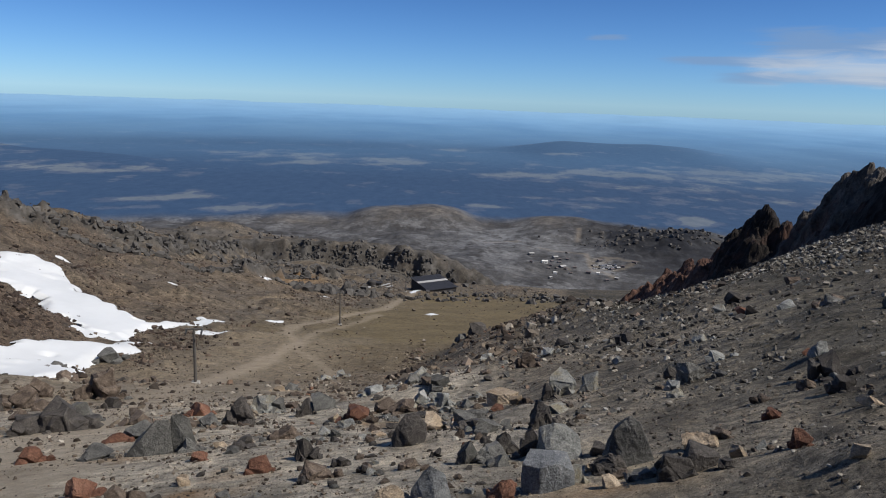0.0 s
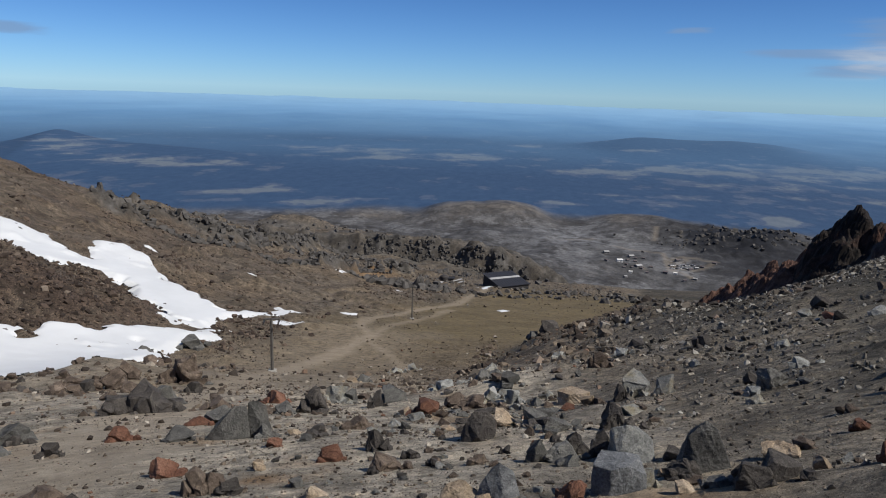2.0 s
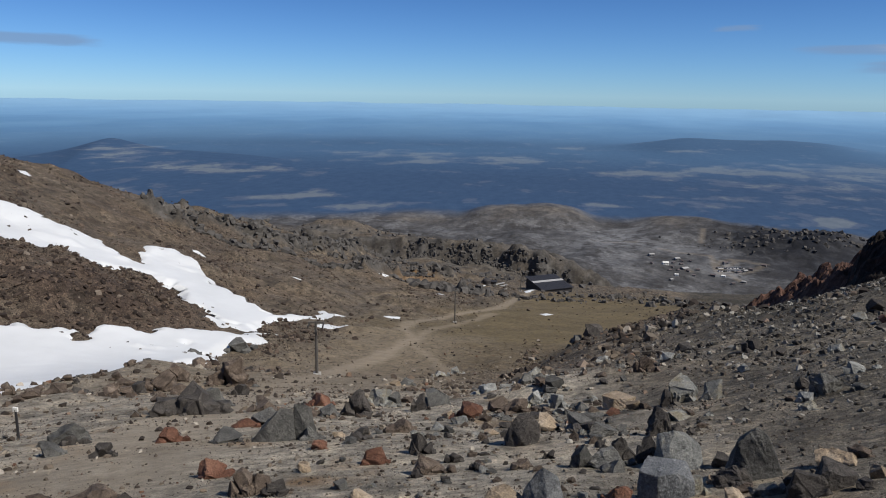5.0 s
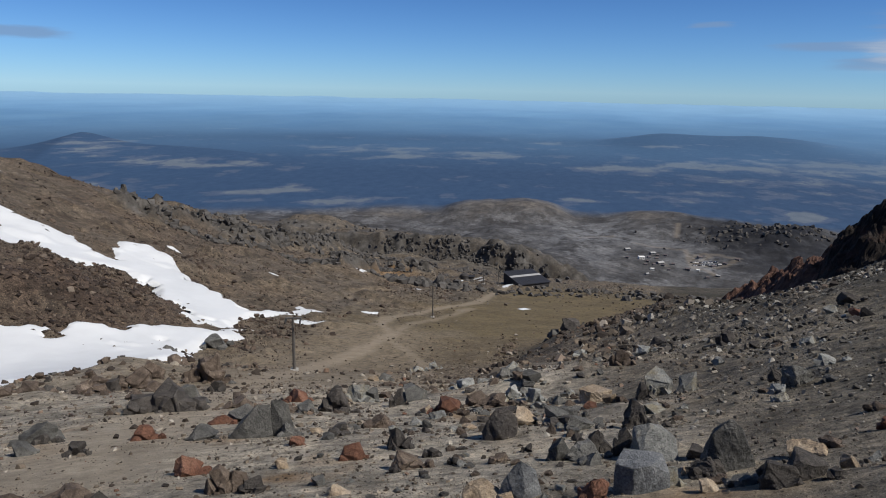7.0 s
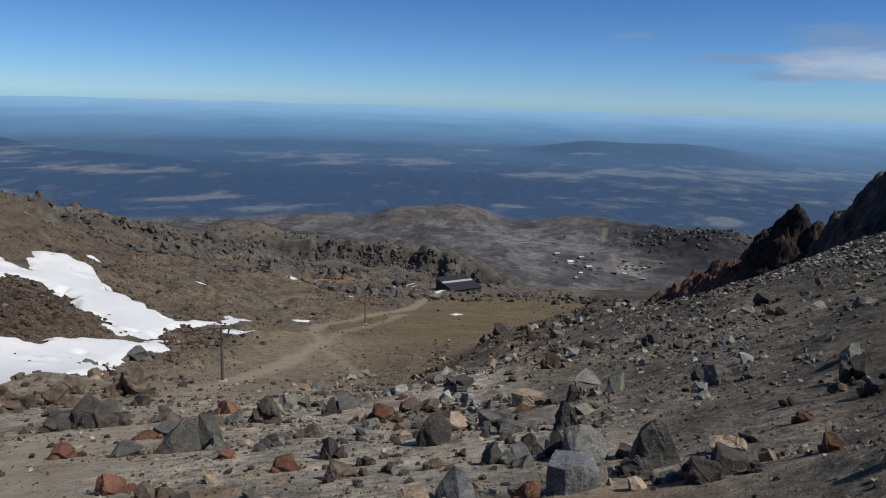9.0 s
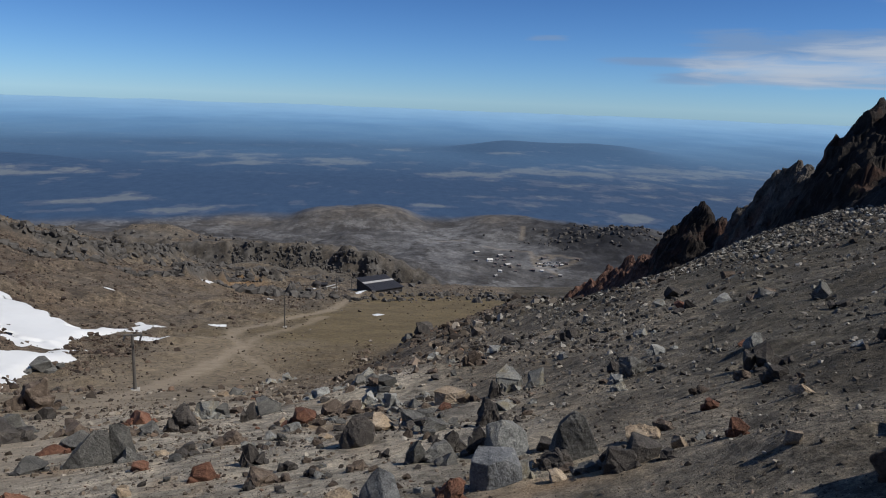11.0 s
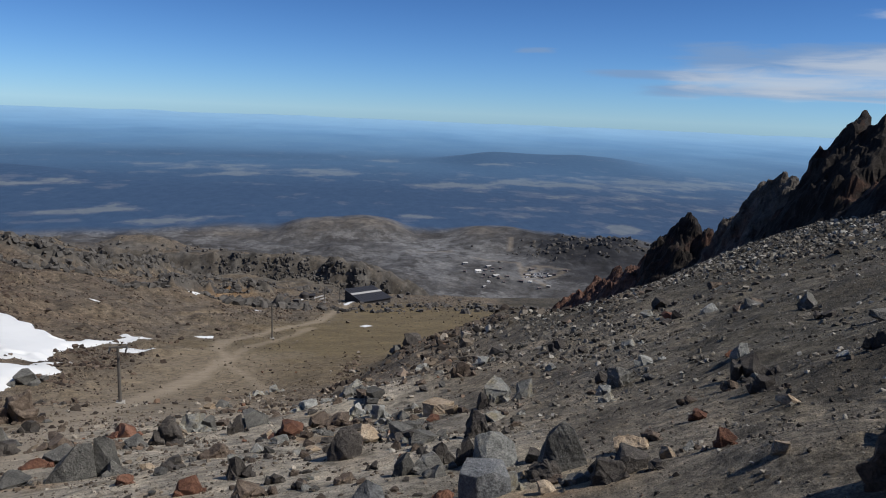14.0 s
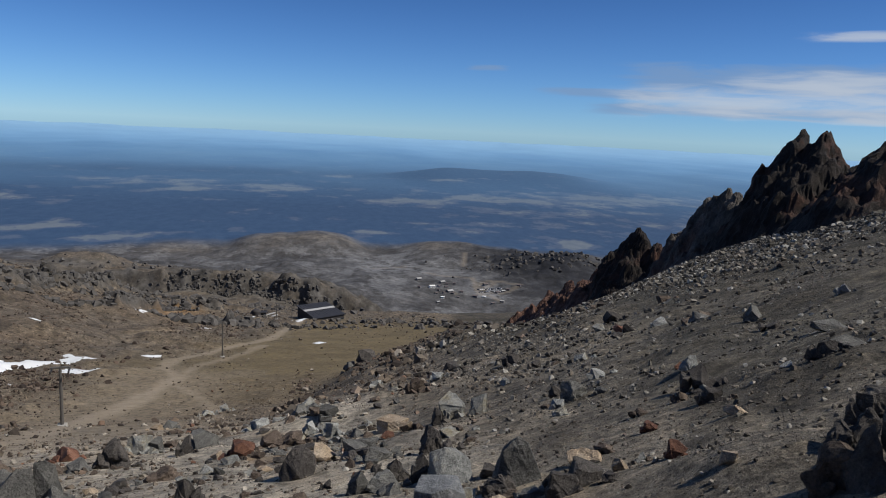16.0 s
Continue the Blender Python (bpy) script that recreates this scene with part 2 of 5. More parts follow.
# ---------------------------------------------------------------- materials
def principled(name, rough=0.9):
    m = bpy.data.materials.new(name)
    m.use_nodes = True
    t = m.node_tree
    b = t.nodes["Principled BSDF"]
    b.inputs["Roughness"].default_value = rough
    b.inputs["Specular IOR Level"].default_value = 0.25
    return m, t, b


def noise_tex(t, scale, detail=5.0, rough=0.6, vector=None, stretch=None):
    if vector is None:
        vector = t.nodes.new("ShaderNodeNewGeometry").outputs["Position"]
    if stretch:
        mp = t.nodes.new("ShaderNodeMapping")
        mp.inputs["Scale"].default_value = stretch
        link(t, vector, mp.inputs["Vector"])
        vector = mp.outputs[0]
    n = node(t, "ShaderNodeTexNoise", Scale=scale, Detail=detail, Roughness=rough)
    link(t, vector, n.inputs["Vector"])
    return n.outputs["Fac"]


def ramp(t, fac, stops):
    r = t.nodes.new("ShaderNodeValToRGB")
    e = r.color_ramp.elements
    while len(e) < len(stops):
        e.new(0.5)
    for el, (p, c) in zip(e, stops):
        el.position, el.color = p, (*c, 1) if len(c) == 3 else c
    link(t, fac, r.inputs["Fac"])
    return r.outputs["Color"]


def mix(t, fac, a, b, mode="MIX"):
    m = t.nodes.new("ShaderNodeMix")
    m.data_type, m.blend_type = "RGBA", mode
    for sock, v in ((m.inputs[0], fac), (m.inputs[6], a), (m.inputs[7], b)):
        if isinstance(v, (int, float)):
            sock.default_value = v
        elif isinstance(v, tuple):
            sock.default_value = (*v, 1)
        else:
            link(t, v, sock)
    return m.outputs[2]


def bump(t, b, fac, strength, distance):
    n = node(t, "ShaderNodeBump", Strength=strength, Distance=distance)
    link(t, fac, n.inputs["Height"])
    link(t, n.outputs[0], b.inputs["Normal"])


def attribute(t, name):
    a = t.nodes.new("ShaderNodeAttribute")
    a.attribute_name = name
    return a.outputs["Fac"]


def speckle(t, c, scale, lo, hi, strength=1.0, stretch=None):
    """Multiplies a colour by a hard-edged fleck pattern of one size."""
    n = noise_tex(t, scale, 2.5, 0.6, None, stretch)
    return mix(t, strength, c, ramp(t, n, [(0.36, (lo, lo, lo)), (0.47, (1, 1, 1)), (0.56, (1, 1, 1)), (0.68, (hi, hi * 0.98, hi * 0.95))]), "MULTIPLY")


def ground_material():
    m, t, b = principled("volcanic_ground", 0.95)
    fine, mid, big = noise_tex(t, 4.0, 9, 0.78), noise_tex(t, 0.35, 8, 0.72), noise_tex(t, 0.03, 4, 0.6)
    brown = ramp(t, mid, [(0.3, (0.06, 0.049, 0.038)), (0.5, (0.124, 0.105, 0.082)), (0.7, (0.205, 0.175, 0.138))])
    grey = ramp(t, mid, [(0.3, (0.095, 0.083, 0.065)), (0.5, (0.155, 0.137, 0.109)), (0.72, (0.23, 0.205, 0.166))])
    c = mix(t, attribute(t, "grey"), brown, grey)
    c = mix(t, ramp(t, big, [(0.45, (0, 0, 0)), (0.7, (0.35, 0.35, 0.35))]), c, (0.15, 0.105, 0.065))
    ochre = ramp(t, noise_tex(t, 0.12, 7, 0.7), [(0.3, (0.082, 0.0655, 0.0375)), (0.7, (0.155, 0.121, 0.067))])
    c = mix(t, attribute(t, "scoria"), c, ramp(t, noise_tex(t, 0.5, 7, 0.7), [(0.3, (0.0245, 0.0225, 0.016)), (0.7, (0.058, 0.0535, 0.0395))]))
    c = mix(t, attribute(t, "cinder"), c, ramp(t, noise_tex(t, 0.4, 8, 0.75), [(0.35, (0.028, 0.02, 0.016)), (0.65, (0.105, 0.075, 0.06))]))
    c = mix(t, attribute(t, "redband"), c, (0.13, 0.062, 0.042))
    c = speckle(t, c, 22, 0.5, 1.6)
    c = speckle(t, c, 6, 0.42, 1.6)
    c = mix(t, attribute(t, "sand"), c, ramp(t, noise_tex(t, 1.3, 7, 0.7), [(0.3, (0.285, 0.26, 0.215)), (0.7, (0.42, 0.385, 0.325))]))
    c = speckle(t, c, 30, 0.66, 1.4)
    c = speckle(t, c, 75, 0.62, 1.45)
    c = speckle(t, c, 3.5, 0.6, 1.35)
    c = speckle(t, c, 0.6, 0.65, 1.25)
    c = speckle(t, c, 0.2, 0.65, 1.2, stretch=(1, 0.4, 1))
    c = mix(t, attribute(t, "ochre"), c, ochre)
    dust = ramp(t, noise_tex(t, 0.6, 7, 0.7), [(0.3, (0.23, 0.19, 0.14)), (0.7, (0.33, 0.28, 0.215))])
    c = mix(t, attribute(t, "earth"), c, ramp(t, noise_tex(t, 0.5, 9, 0.75), [(0.32, (0.105, 0.085, 0.06)), (0.5, (0.182, 0.15, 0.108)), (0.7, (0.25, 0.21, 0.157))]))
    c = mix(t, attribute(t, "rust"), c, (0.24, 0.135, 0.05))
    c = speckle(t, c, 1.1, 0.66, 1.25)
    c = speckle(t, c, 4.5, 0.72, 1.28)
    lava = ramp(t, noise_tex(t, 0.12, 8, 0.75), [(0.38, (0.026, 0.025, 0.024)), (0.5, (0.064, 0.061, 0.057)), (0.65, (0.13, 0.125, 0.118))])
    # grey foothill ash, with the blue of distant haze put into its colours
    hazy_ash = ramp(t, noise_tex(t, 0.03, 10, 0.72, stretch=(1, 0.8, 1)), [(0.38, (0.022, 0.0245, 0.03)), (0.47, (0.043, 0.0465, 0.053)), (0.56, (0.07, 0.074, 0.082)), (0.64, (0.108, 0.112, 0.119))])
    pale_ash = ramp(t, noise_tex(t, 0.02, 10, 0.68, stretch=(1, 0.8, 1)), [(0.51, (0, 0, 0)), (0.56, (0.8, 0.8, 0.8))])
    hazy_ash = mix(t, pale_ash, hazy_ash, ramp(t, noise_tex(t, 0.09, 8, 0.7), [(0.35, (0.088, 0.094, 0.105)), (0.65, (0.165, 0.172, 0.184))]))
    hazy_ash = speckle(t, hazy_ash, 0.11, 0.6, 1.5)
    hazy_ash = speckle(t, hazy_ash, 0.4, 0.7, 1.3)
    c = mix(t, attribute(t, "foothill"), c, hazy_ash)
    c = mix(t, attribute(t, "mound"), c, ramp(t, noise_tex(t, 0.04, 10, 0.78, stretch=(1, 1.3, 1)), [(0.4, (0.04, 0.039, 0.04)), (0.49, (0.08, 0.074, 0.069)), (0.58, (0.15, 0.136, 0.12))]))
    patch = ramp(t, noise_tex(t, 0.05, 11, 0.78, stretch=(1, 1.4, 1)), [(0.47, (0, 0, 0)), (0.52, (0.9, 0.9, 0.9))])
    c = mix(t, calc(t, "MULTIPLY", attribute(t, "yard"), patch), c, (0.27, 0.282, 0.3))
    c = mix(t, attribute(t, "old_lava"), c, ramp(t, noise_tex(t, 0.06, 8, 0.75), [(0.42, (0.004, 0.005, 0.008)), (0.55, (0.0115, 0.013, 0.018)), (0.66, (0.026, 0.029, 0.036))]))
    c = mix(t, attribute(t, "talus"), c, ramp(t, noise_tex(t, 0.3, 7, 0.7), [(0.3, (0.1, 0.097, 0.09)), (0.7, (0.2, 0.194, 0.182))]))
    c = mix(t, attribute(t, "lava"), c, lava)
    c = mix(t, attribute(t, "track"), c, dust)
    # the wooded plain beyond the foothills: woods, open fields with ragged borders, blued for haze, then painted blue
    # haze
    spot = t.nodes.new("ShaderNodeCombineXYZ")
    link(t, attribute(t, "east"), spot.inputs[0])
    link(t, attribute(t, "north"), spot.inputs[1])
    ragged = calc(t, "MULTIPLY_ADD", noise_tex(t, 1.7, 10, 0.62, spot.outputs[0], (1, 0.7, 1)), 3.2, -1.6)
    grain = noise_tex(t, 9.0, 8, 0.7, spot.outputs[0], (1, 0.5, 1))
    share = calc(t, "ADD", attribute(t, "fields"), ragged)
    hazy_woods = ramp(t, grain, [(0.35, (0.022, 0.052, 0.113)), (0.65, (0.034, 0.07, 0.136))])
    hazy_heath = ramp(t, grain, [(0.35, (0.046, 0.074, 0.132)), (0.65, (0.064, 0.094, 0.152))])
    hazy_meadow = ramp(t, grain, [(0.35, (0.084, 0.112, 0.152)), (0.65, (0.118, 0.146, 0.182))])
    far = mix(t, ramp(t, share, [(0.24, (0, 0, 0)), (0.34, (1, 1, 1))]), hazy_woods, hazy_heath)
    far = mix(t, ramp(t, share, [(0.50, (0, 0, 0)), (0.60, (1, 1, 1))]), far, hazy_meadow)
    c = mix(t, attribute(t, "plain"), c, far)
    # aerial haze painted as base colour, growing paler up to the horizon
    haze_blue = ramp(t, noise_tex(t, 0.28, 8, 0.6, spot.outputs[0], (1, 0.4, 1)), [(0.4, (0.118, 0.265, 0.46)), (0.6, (0.145, 0.305, 0.50))])
    c = mix(t, attribute(t, "distance"), c, haze_blue)
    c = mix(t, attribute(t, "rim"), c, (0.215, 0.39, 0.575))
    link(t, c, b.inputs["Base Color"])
    bump(t, b, fine, 0.9, 0.12)
    return m


def rock_material(name, dark, mid, light, lichen=None):
    m, t, b = principled(name, 0.88)
    co = t.nodes.new("ShaderNodeTexCoord").outputs["Object"]
    info = t.nodes.new("ShaderNodeObjectInfo")
    shift = t.nodes.new("ShaderNodeVectorMath")
    shift.operation = "ADD"
    link(t, co, shift.inputs[0])
    link(t, info.outputs["Location"], shift.inputs[1])
    v = shift.outputs[0]
    a, f = noise_tex(t, 2.2, 7, 0.68, v), noise_tex(t, 18, 6, 0.7, v)
    c = ramp(t, a, [(0.3, dark), (0.5, mid), (0.7, light)])
    if lichen:
        c = mix(t, ramp(t, noise_tex(t, 1.1, 6, 0.75, v), [(0.5, (0, 0, 0)), (0.62, (0.8, 0.8, 0.8))]), c, lichen)
    c = mix(t, 1.0, c, ramp(t, f, [(0.27, (0.42, 0.42, 0.42)), (0.42, (0.9, 0.9, 0.9)), (0.55, (1.05, 1.05, 1.05)), (0.73, (1.55, 1.53, 1.48))]), "MULTIPLY")
    c = mix(t, 1.0, c, ramp(t, noise_tex(t, 55, 4, 0.7, v), [(0.32, (0.6, 0.6, 0.6)), (0.5, (1, 1, 1)), (0.68, (1.35, 1.33, 1.3))]), "MULTIPLY")
    hsv = t.nodes.new("ShaderNodeHueSaturation")
    mr = node(t, "ShaderNodeMapRange")
    mr.inputs["To Min"].default_value, mr.inputs["To Max"].default_value = 0.8, 1.2
    link(t, info.outputs["Random"], mr.inputs["Value"])
    link(t, mr.outputs[0], hsv.inputs["Value"])
    link(t, c, hsv.inputs["Color"])
    link(t, hsv.outputs[0], b.inputs["Base Color"])
    bump(t, b, f, 1.0, 0.05)
    return m


def rubble_material():
    m, t, b = principled("rubble", 0.9)
    g = t.nodes.new("ShaderNodeNewGeometry")
    tone = ramp(t, g.outputs["Random Per Island"], [(0.0, (0.026, 0.021, 0.018)), (0.35, (0.062, 0.048, 0.038)), (0.62, (0.115, 0.094, 0.073)),
                                                    (0.80, (0.16, 0.13, 0.1)), (0.83, (0.14, 0.07, 0.045)), (0.87, (0.19, 0.165, 0.132)), (1.0, (0.36, 0.33, 0.285))])
    tone = mix(t, attribute(t, "grey"), tone, ramp(t, g.outputs["Random Per Island"], [(0.0, (0.026, 0.024, 0.021)), (0.4, (0.075, 0.07, 0.061)), (0.75, (0.145, 0.138, 0.122)), (0.9, (0.24, 0.235, 0.215)), (1.0, (0.36, 0.355, 0.325))]))
    tone = mix(t, attribute(t, "burnt"), tone, ramp(t, g.outputs["Random Per Island"], [(0.0, (0.022, 0.017, 0.015)), (0.6, (0.062, 0.046, 0.037)), (0.93, (0.11, 0.083, 0.065)), (1.0, (0.2, 0.17, 0.14))]))
    f = noise_tex(t, 9, 6, 0.7)
    c = mix(t, 1.0, tone, ramp(t, f, [(0.25, (0.55, 0.55, 0.55)), (0.5, (1, 1, 1)), (0.75, (1.35, 1.33, 1.3))]), "MULTIPLY")
    link(t, c, b.inputs["Base Color"])
    bump(t, b, f, 0.6, 0.03)
    return m


def crag_material(name, tone):
    m, t, b = principled(name, 0.9)
    a, f = noise_tex(t, 0.35, 8, 0.7), noise_tex(t, 2.0, 8, 0.75)
    c = ramp(t, a, [(0.35, tone[0]), (0.55, tone[1]), (0.7, tone[2])])
    red = ramp(t, noise_tex(t, 0.09, 5, 0.65), [(0.52, (0, 0, 0)), (0.66, (0.7, 0.7, 0.7))])
    c = mix(t, red, c, (0.085, 0.04, 0.028))
    c = mix(t, 1.0, c, ramp(t, f, [(0.3, (0.5, 0.5, 0.5)), (0.5, (1, 1, 1)), (0.7, (1.4, 1.38, 1.35))]), "MULTIPLY")
    link(t, c, b.inputs["Base Color"])
    bump(t, b, f, 0.9, 0.35)
    return m


def plain_material(name, colour, rough=0.7, metal=0.0, var=0.2, scale=3.0):
    m, t, b = principled(name, rough)
    b.inputs["Metallic"].default_value = metal
    lo, hi = tuple(c * (1 - var) for c in colour), tuple(min(c * (1 + var), 0.95) for c in colour)
    n = noise_tex(t, scale, 6, 0.7)
    link(t, ramp(t, n, [(0.3, lo), (0.7, hi)]), b.inputs["Base Color"])
    bump(t, b, n, 0.2, 0.02)
    return m


def snow_material():
    m, t, b = principled("old_snow", 0.6)
    n, big = noise_tex(t, 1.2, 7, 0.7), noise_tex(t, 0.12, 5, 0.6, stretch=(1, 0.5, 1))
    c = ramp(t, big, [(0.3, (0.54, 0.565, 0.59)), (0.6, (0.62, 0.645, 0.67))])
    c = mix(t, ramp(t, n, [(0.62, (0, 0, 0)), (0.8, (0.35, 0.35, 0.35))]), c, (0.42, 0.38, 0.34))
    link(t, c, b.inputs["Base Color"])
    bump(t, b, n, 0.4, 0.08)
    return m


GROUND = ground_material()
SNOW = snow_material()
RUBBLE = rubble_material()
# dark rock taken near black: the crags' full shade is in this colour
CRAG_SHADED = crag_material("shaded_crag_rock", ((0.009, 0.0075, 0.007), (0.019, 0.0155, 0.0145), (0.04, 0.034, 0.031)))
CRAG_RED = crag_material("red_brown_crag_rock", ((0.045, 0.026, 0.021), (0.1, 0.056, 0.043), (0.17, 0.1, 0.078)))
# greyer rock, lightened so its colour carries the sun on the furrowed tower
CRAG_GREY_LIT = crag_material("lit_grey_crag_rock", ((0.04, 0.036, 0.033), (0.085, 0.078, 0.072), (0.15, 0.14, 0.13)))
LAVA = plain_material("lava_block", (0.075, 0.071, 0.067), 0.92, 0.0, 0.6, 0.3)
ROCK_GREY = rock_material("grey_andesite", (0.05, 0.05, 0.05), (0.1, 0.1, 0.096), (0.165, 0.164, 0.155))
ROCK_PALE = rock_material("pale_andesite", (0.125, 0.13, 0.128), (0.24, 0.248, 0.242), (0.36, 0.367, 0.356), (0.17, 0.145, 0.09))
ROCK_DARK = rock_material("dark_basalt", (0.025, 0.023, 0.023), (0.058, 0.053, 0.05), (0.1, 0.092, 0.083))
ROCK_SLATE = rock_material("blue_grey_lava", (0.055, 0.06, 0.067), (0.13, 0.138, 0.148), (0.25, 0.26, 0.27))
ROCK_RED = rock_material("red_scoria", (0.06, 0.029, 0.02), (0.128, 0.062, 0.042), (0.195, 0.108, 0.076))
ROCK_BROWN = rock_material("brown_lava", (0.045, 0.035, 0.029), (0.105, 0.082, 0.066), (0.19, 0.155, 0.127))
ROCK_TAN = rock_material("tan_stone", (0.19, 0.14, 0.09), (0.30, 0.24, 0.175), (0.40, 0.34, 0.27))
STEEL = plain_material("galvanised_steel", (0.11, 0.105, 0.1), 0.6, 0.3)
DARKSTEEL = plain_material("dark_steel", (0.05, 0.05, 0.055), 0.5, 0.5)
ROOF = plain_material("charcoal_roof_sheet", (0.035, 0.036, 0.042), 0.55, 0.2)
ROOFPALE = plain_material("pale_roof_strip", (0.35, 0.35, 0.35), 0.5)
CLAD = plain_material("dark_cladding", (0.045, 0.042, 0.042), 0.7)
WHITE = plain_material("white_paint", (0.7, 0.7, 0.68), 0.5)
GLASSDARK = plain_material("dark_window", (0.02, 0.025, 0.03), 0.15)
CONCRETE = plain_material("concrete", (0.3, 0.29, 0.27), 0.9)


# ---------------------------------------------------------------- mesh helpers
def mesh_from(name, verts, faces, material, smooth=False):
    me = bpy.data.meshes.new(name)
    verts, faces = np.asarray(verts, np.float32), np.asarray(faces, np.int32)
    n, k = faces.shape
    me.vertices.add(len(verts))
    me.vertices.foreach_set("co", verts.ravel())
    me.loops.add(n * k)
    me.loops.foreach_set("vertex_index", faces.ravel())
    me.polygons.add(n)
    me.polygons.foreach_set("loop_start", np.arange(0, n * k, k, dtype=np.int32))
    me.polygons.foreach_set("use_smooth", np.full(n, smooth))
    me.materials.append(material)
    me.update(calc_edges=True)
    me.validate()
    return me


def float_layer(me, name, values):
    a = me.attributes.new(name, "FLOAT", "POINT")
    a.data.foreach_set("value", np.asarray(values, np.float32))


def part(name, bm, material, parent, label=""):
    me = bpy.data.meshes.new(name)
    bm.to_mesh(me)
    bm.free()
    me.materials.append(material)
    ob = new(name, me)
    ob.parent = parent
    return tagged(ob, label)


def box(bm, size, at, turn=None, bevel=0.0):
    r = bmesh.ops.create_cube(bm, size=1.0, matrix=Matrix.Translation(at) @ (turn or Matrix()) @ Matrix.Diagonal((*size, 1)))
    if bevel:
        es = {e for v in r["verts"] for e in v.link_edges}
        bmesh.ops.bevel(bm, geom=list(es), offset=bevel, segments=1, affect="EDGES")


def rod(bm, a, b, r1, r2=None, sides=10):
    a, b = Vector(a), Vector(b)
    q = (b - a).to_track_quat("Z", "Y").to_matrix().to_4x4()
    bmesh.ops.create_cone(bm, cap_ends=True, segments=sides, radius1=r1, radius2=r1 if r2 is None else r2, depth=(b - a).length,
                          matrix=Matrix.Translation((a + b) / 2) @ q)


def thing(name, x, y, turn=0, sink=0.0):
    """An Empty on the ground."""
    ob = new(name)
    ob.matrix_world = pose(x, y, float(height(x, y)) - sink, 0, 0, turn)
    return ob


# ---------------------------------------------------------------- ground
def polar_sheet():
    """Rings and rays of the ground, finer where the view goes."""
    inner = np.radians(np.concatenate([np.arange(-180, -43, 2.0), np.arange(-43, 43, 0.18), np.arange(43, 180, 2.0)]))
    rings = np.concatenate([[0.002, 0.5, 1.2, 1.8], np.geomspace(2.6, 178, 330), np.geomspace(180, 640, 280), np.geomspace(646, 1300, 90), np.geomspace(1320, 4950, 170)])
    return inner, rings


def build_ground():
    az, r = polar_sheet()
    A, R = np.meshgrid(az, r)
    x, y = R * np.sin(A) + 0.1, R * np.cos(A) - 0.3
    z = height(x, y)
    na, nr = len(az), len(r)
    i = np.arange(nr - 1)[:, None] * na
    j = np.arange(na)[None, :]
    k = (j + 1) % na
    faces = np.stack([i + j, i + k, i + na + k, i + na + j], -1).reshape(-1, 4)[:, ::-1]
    verts = np.stack([x, y, z], -1).reshape(-1, 3)
    me = mesh_from("ground", verts, faces, GROUND, True)
    d = R.ravel()
    x, y = x.ravel(), y.ravel()
    track, ochre, sand = covers(x, y)
    z = np.asarray(z).ravel()
    grey = np.clip(step(x - 0.12 * y, -4, 14) * (1 - 0.4 * step(d, 60, 140)) + 0.8 * sand + 0.5 * (1 - step(d, 12, 40)), 0, 1)
    front = plateau_front(x)
    lava = step(y, front - 10, front - 4) * (1 - step(y, front + 5, front + 12)) * (1 - step(x, 40, 100)) * (0.75 + 0.35 * vnoise(x / 12, y / 12, 84))
    talus = step(y, front - 45, front - 20) * (1 - step(y, front - 9, front - 4)) * (1 - step(x, -20, 40)) * np.clip(0.35 + 0.9 * vnoise(x / 22, y / 22, 85), 0, 0.8)
    lava = np.maximum(lava, np.clip(vnoise(x / 34, y / 14, 75) + 0.6 * vnoise(x / 9, y / 7, 76), 0, 0.8) * step(y, 330, 470) * (1 - step(d, 620, 760)))
    broken = np.exp(-np.abs((x - 10) / 75) ** 4 - np.abs((y - 530) / 110) ** 4) * np.clip(1.4 * ridged(x / 16, y / 16, 4, 49) + 0.1, 0, 0.85)
    lava = np.maximum(np.maximum(lava, broken), 0.9 * lava_band(x, y))
    float_layer(me, "old_lava", np.maximum(dark_lava(x, y), 0.82 * np.exp(-np.abs((x - 345) / 115) ** 4 - np.abs((y - 1060) / 190) ** 4)))
    mound = np.exp(-np.abs((x + 50) / 110) ** 4 - ((y - 1250) / 65) ** 2) + 0.9 * np.exp(-np.abs((x - 200) / 60) ** 3 - ((y - 1240) / 70) ** 2) + 0.7 * np.exp(-np.abs((x + 245) / 70) ** 2 - ((y - 1230) / 60) ** 2)
    float_layer(me, "mound", np.clip(mound * (0.9 + 0.6 * vnoise(x / 50, y / 25, 86)), 0, 0.9))
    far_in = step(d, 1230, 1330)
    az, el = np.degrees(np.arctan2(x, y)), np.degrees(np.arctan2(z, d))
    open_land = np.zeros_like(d)
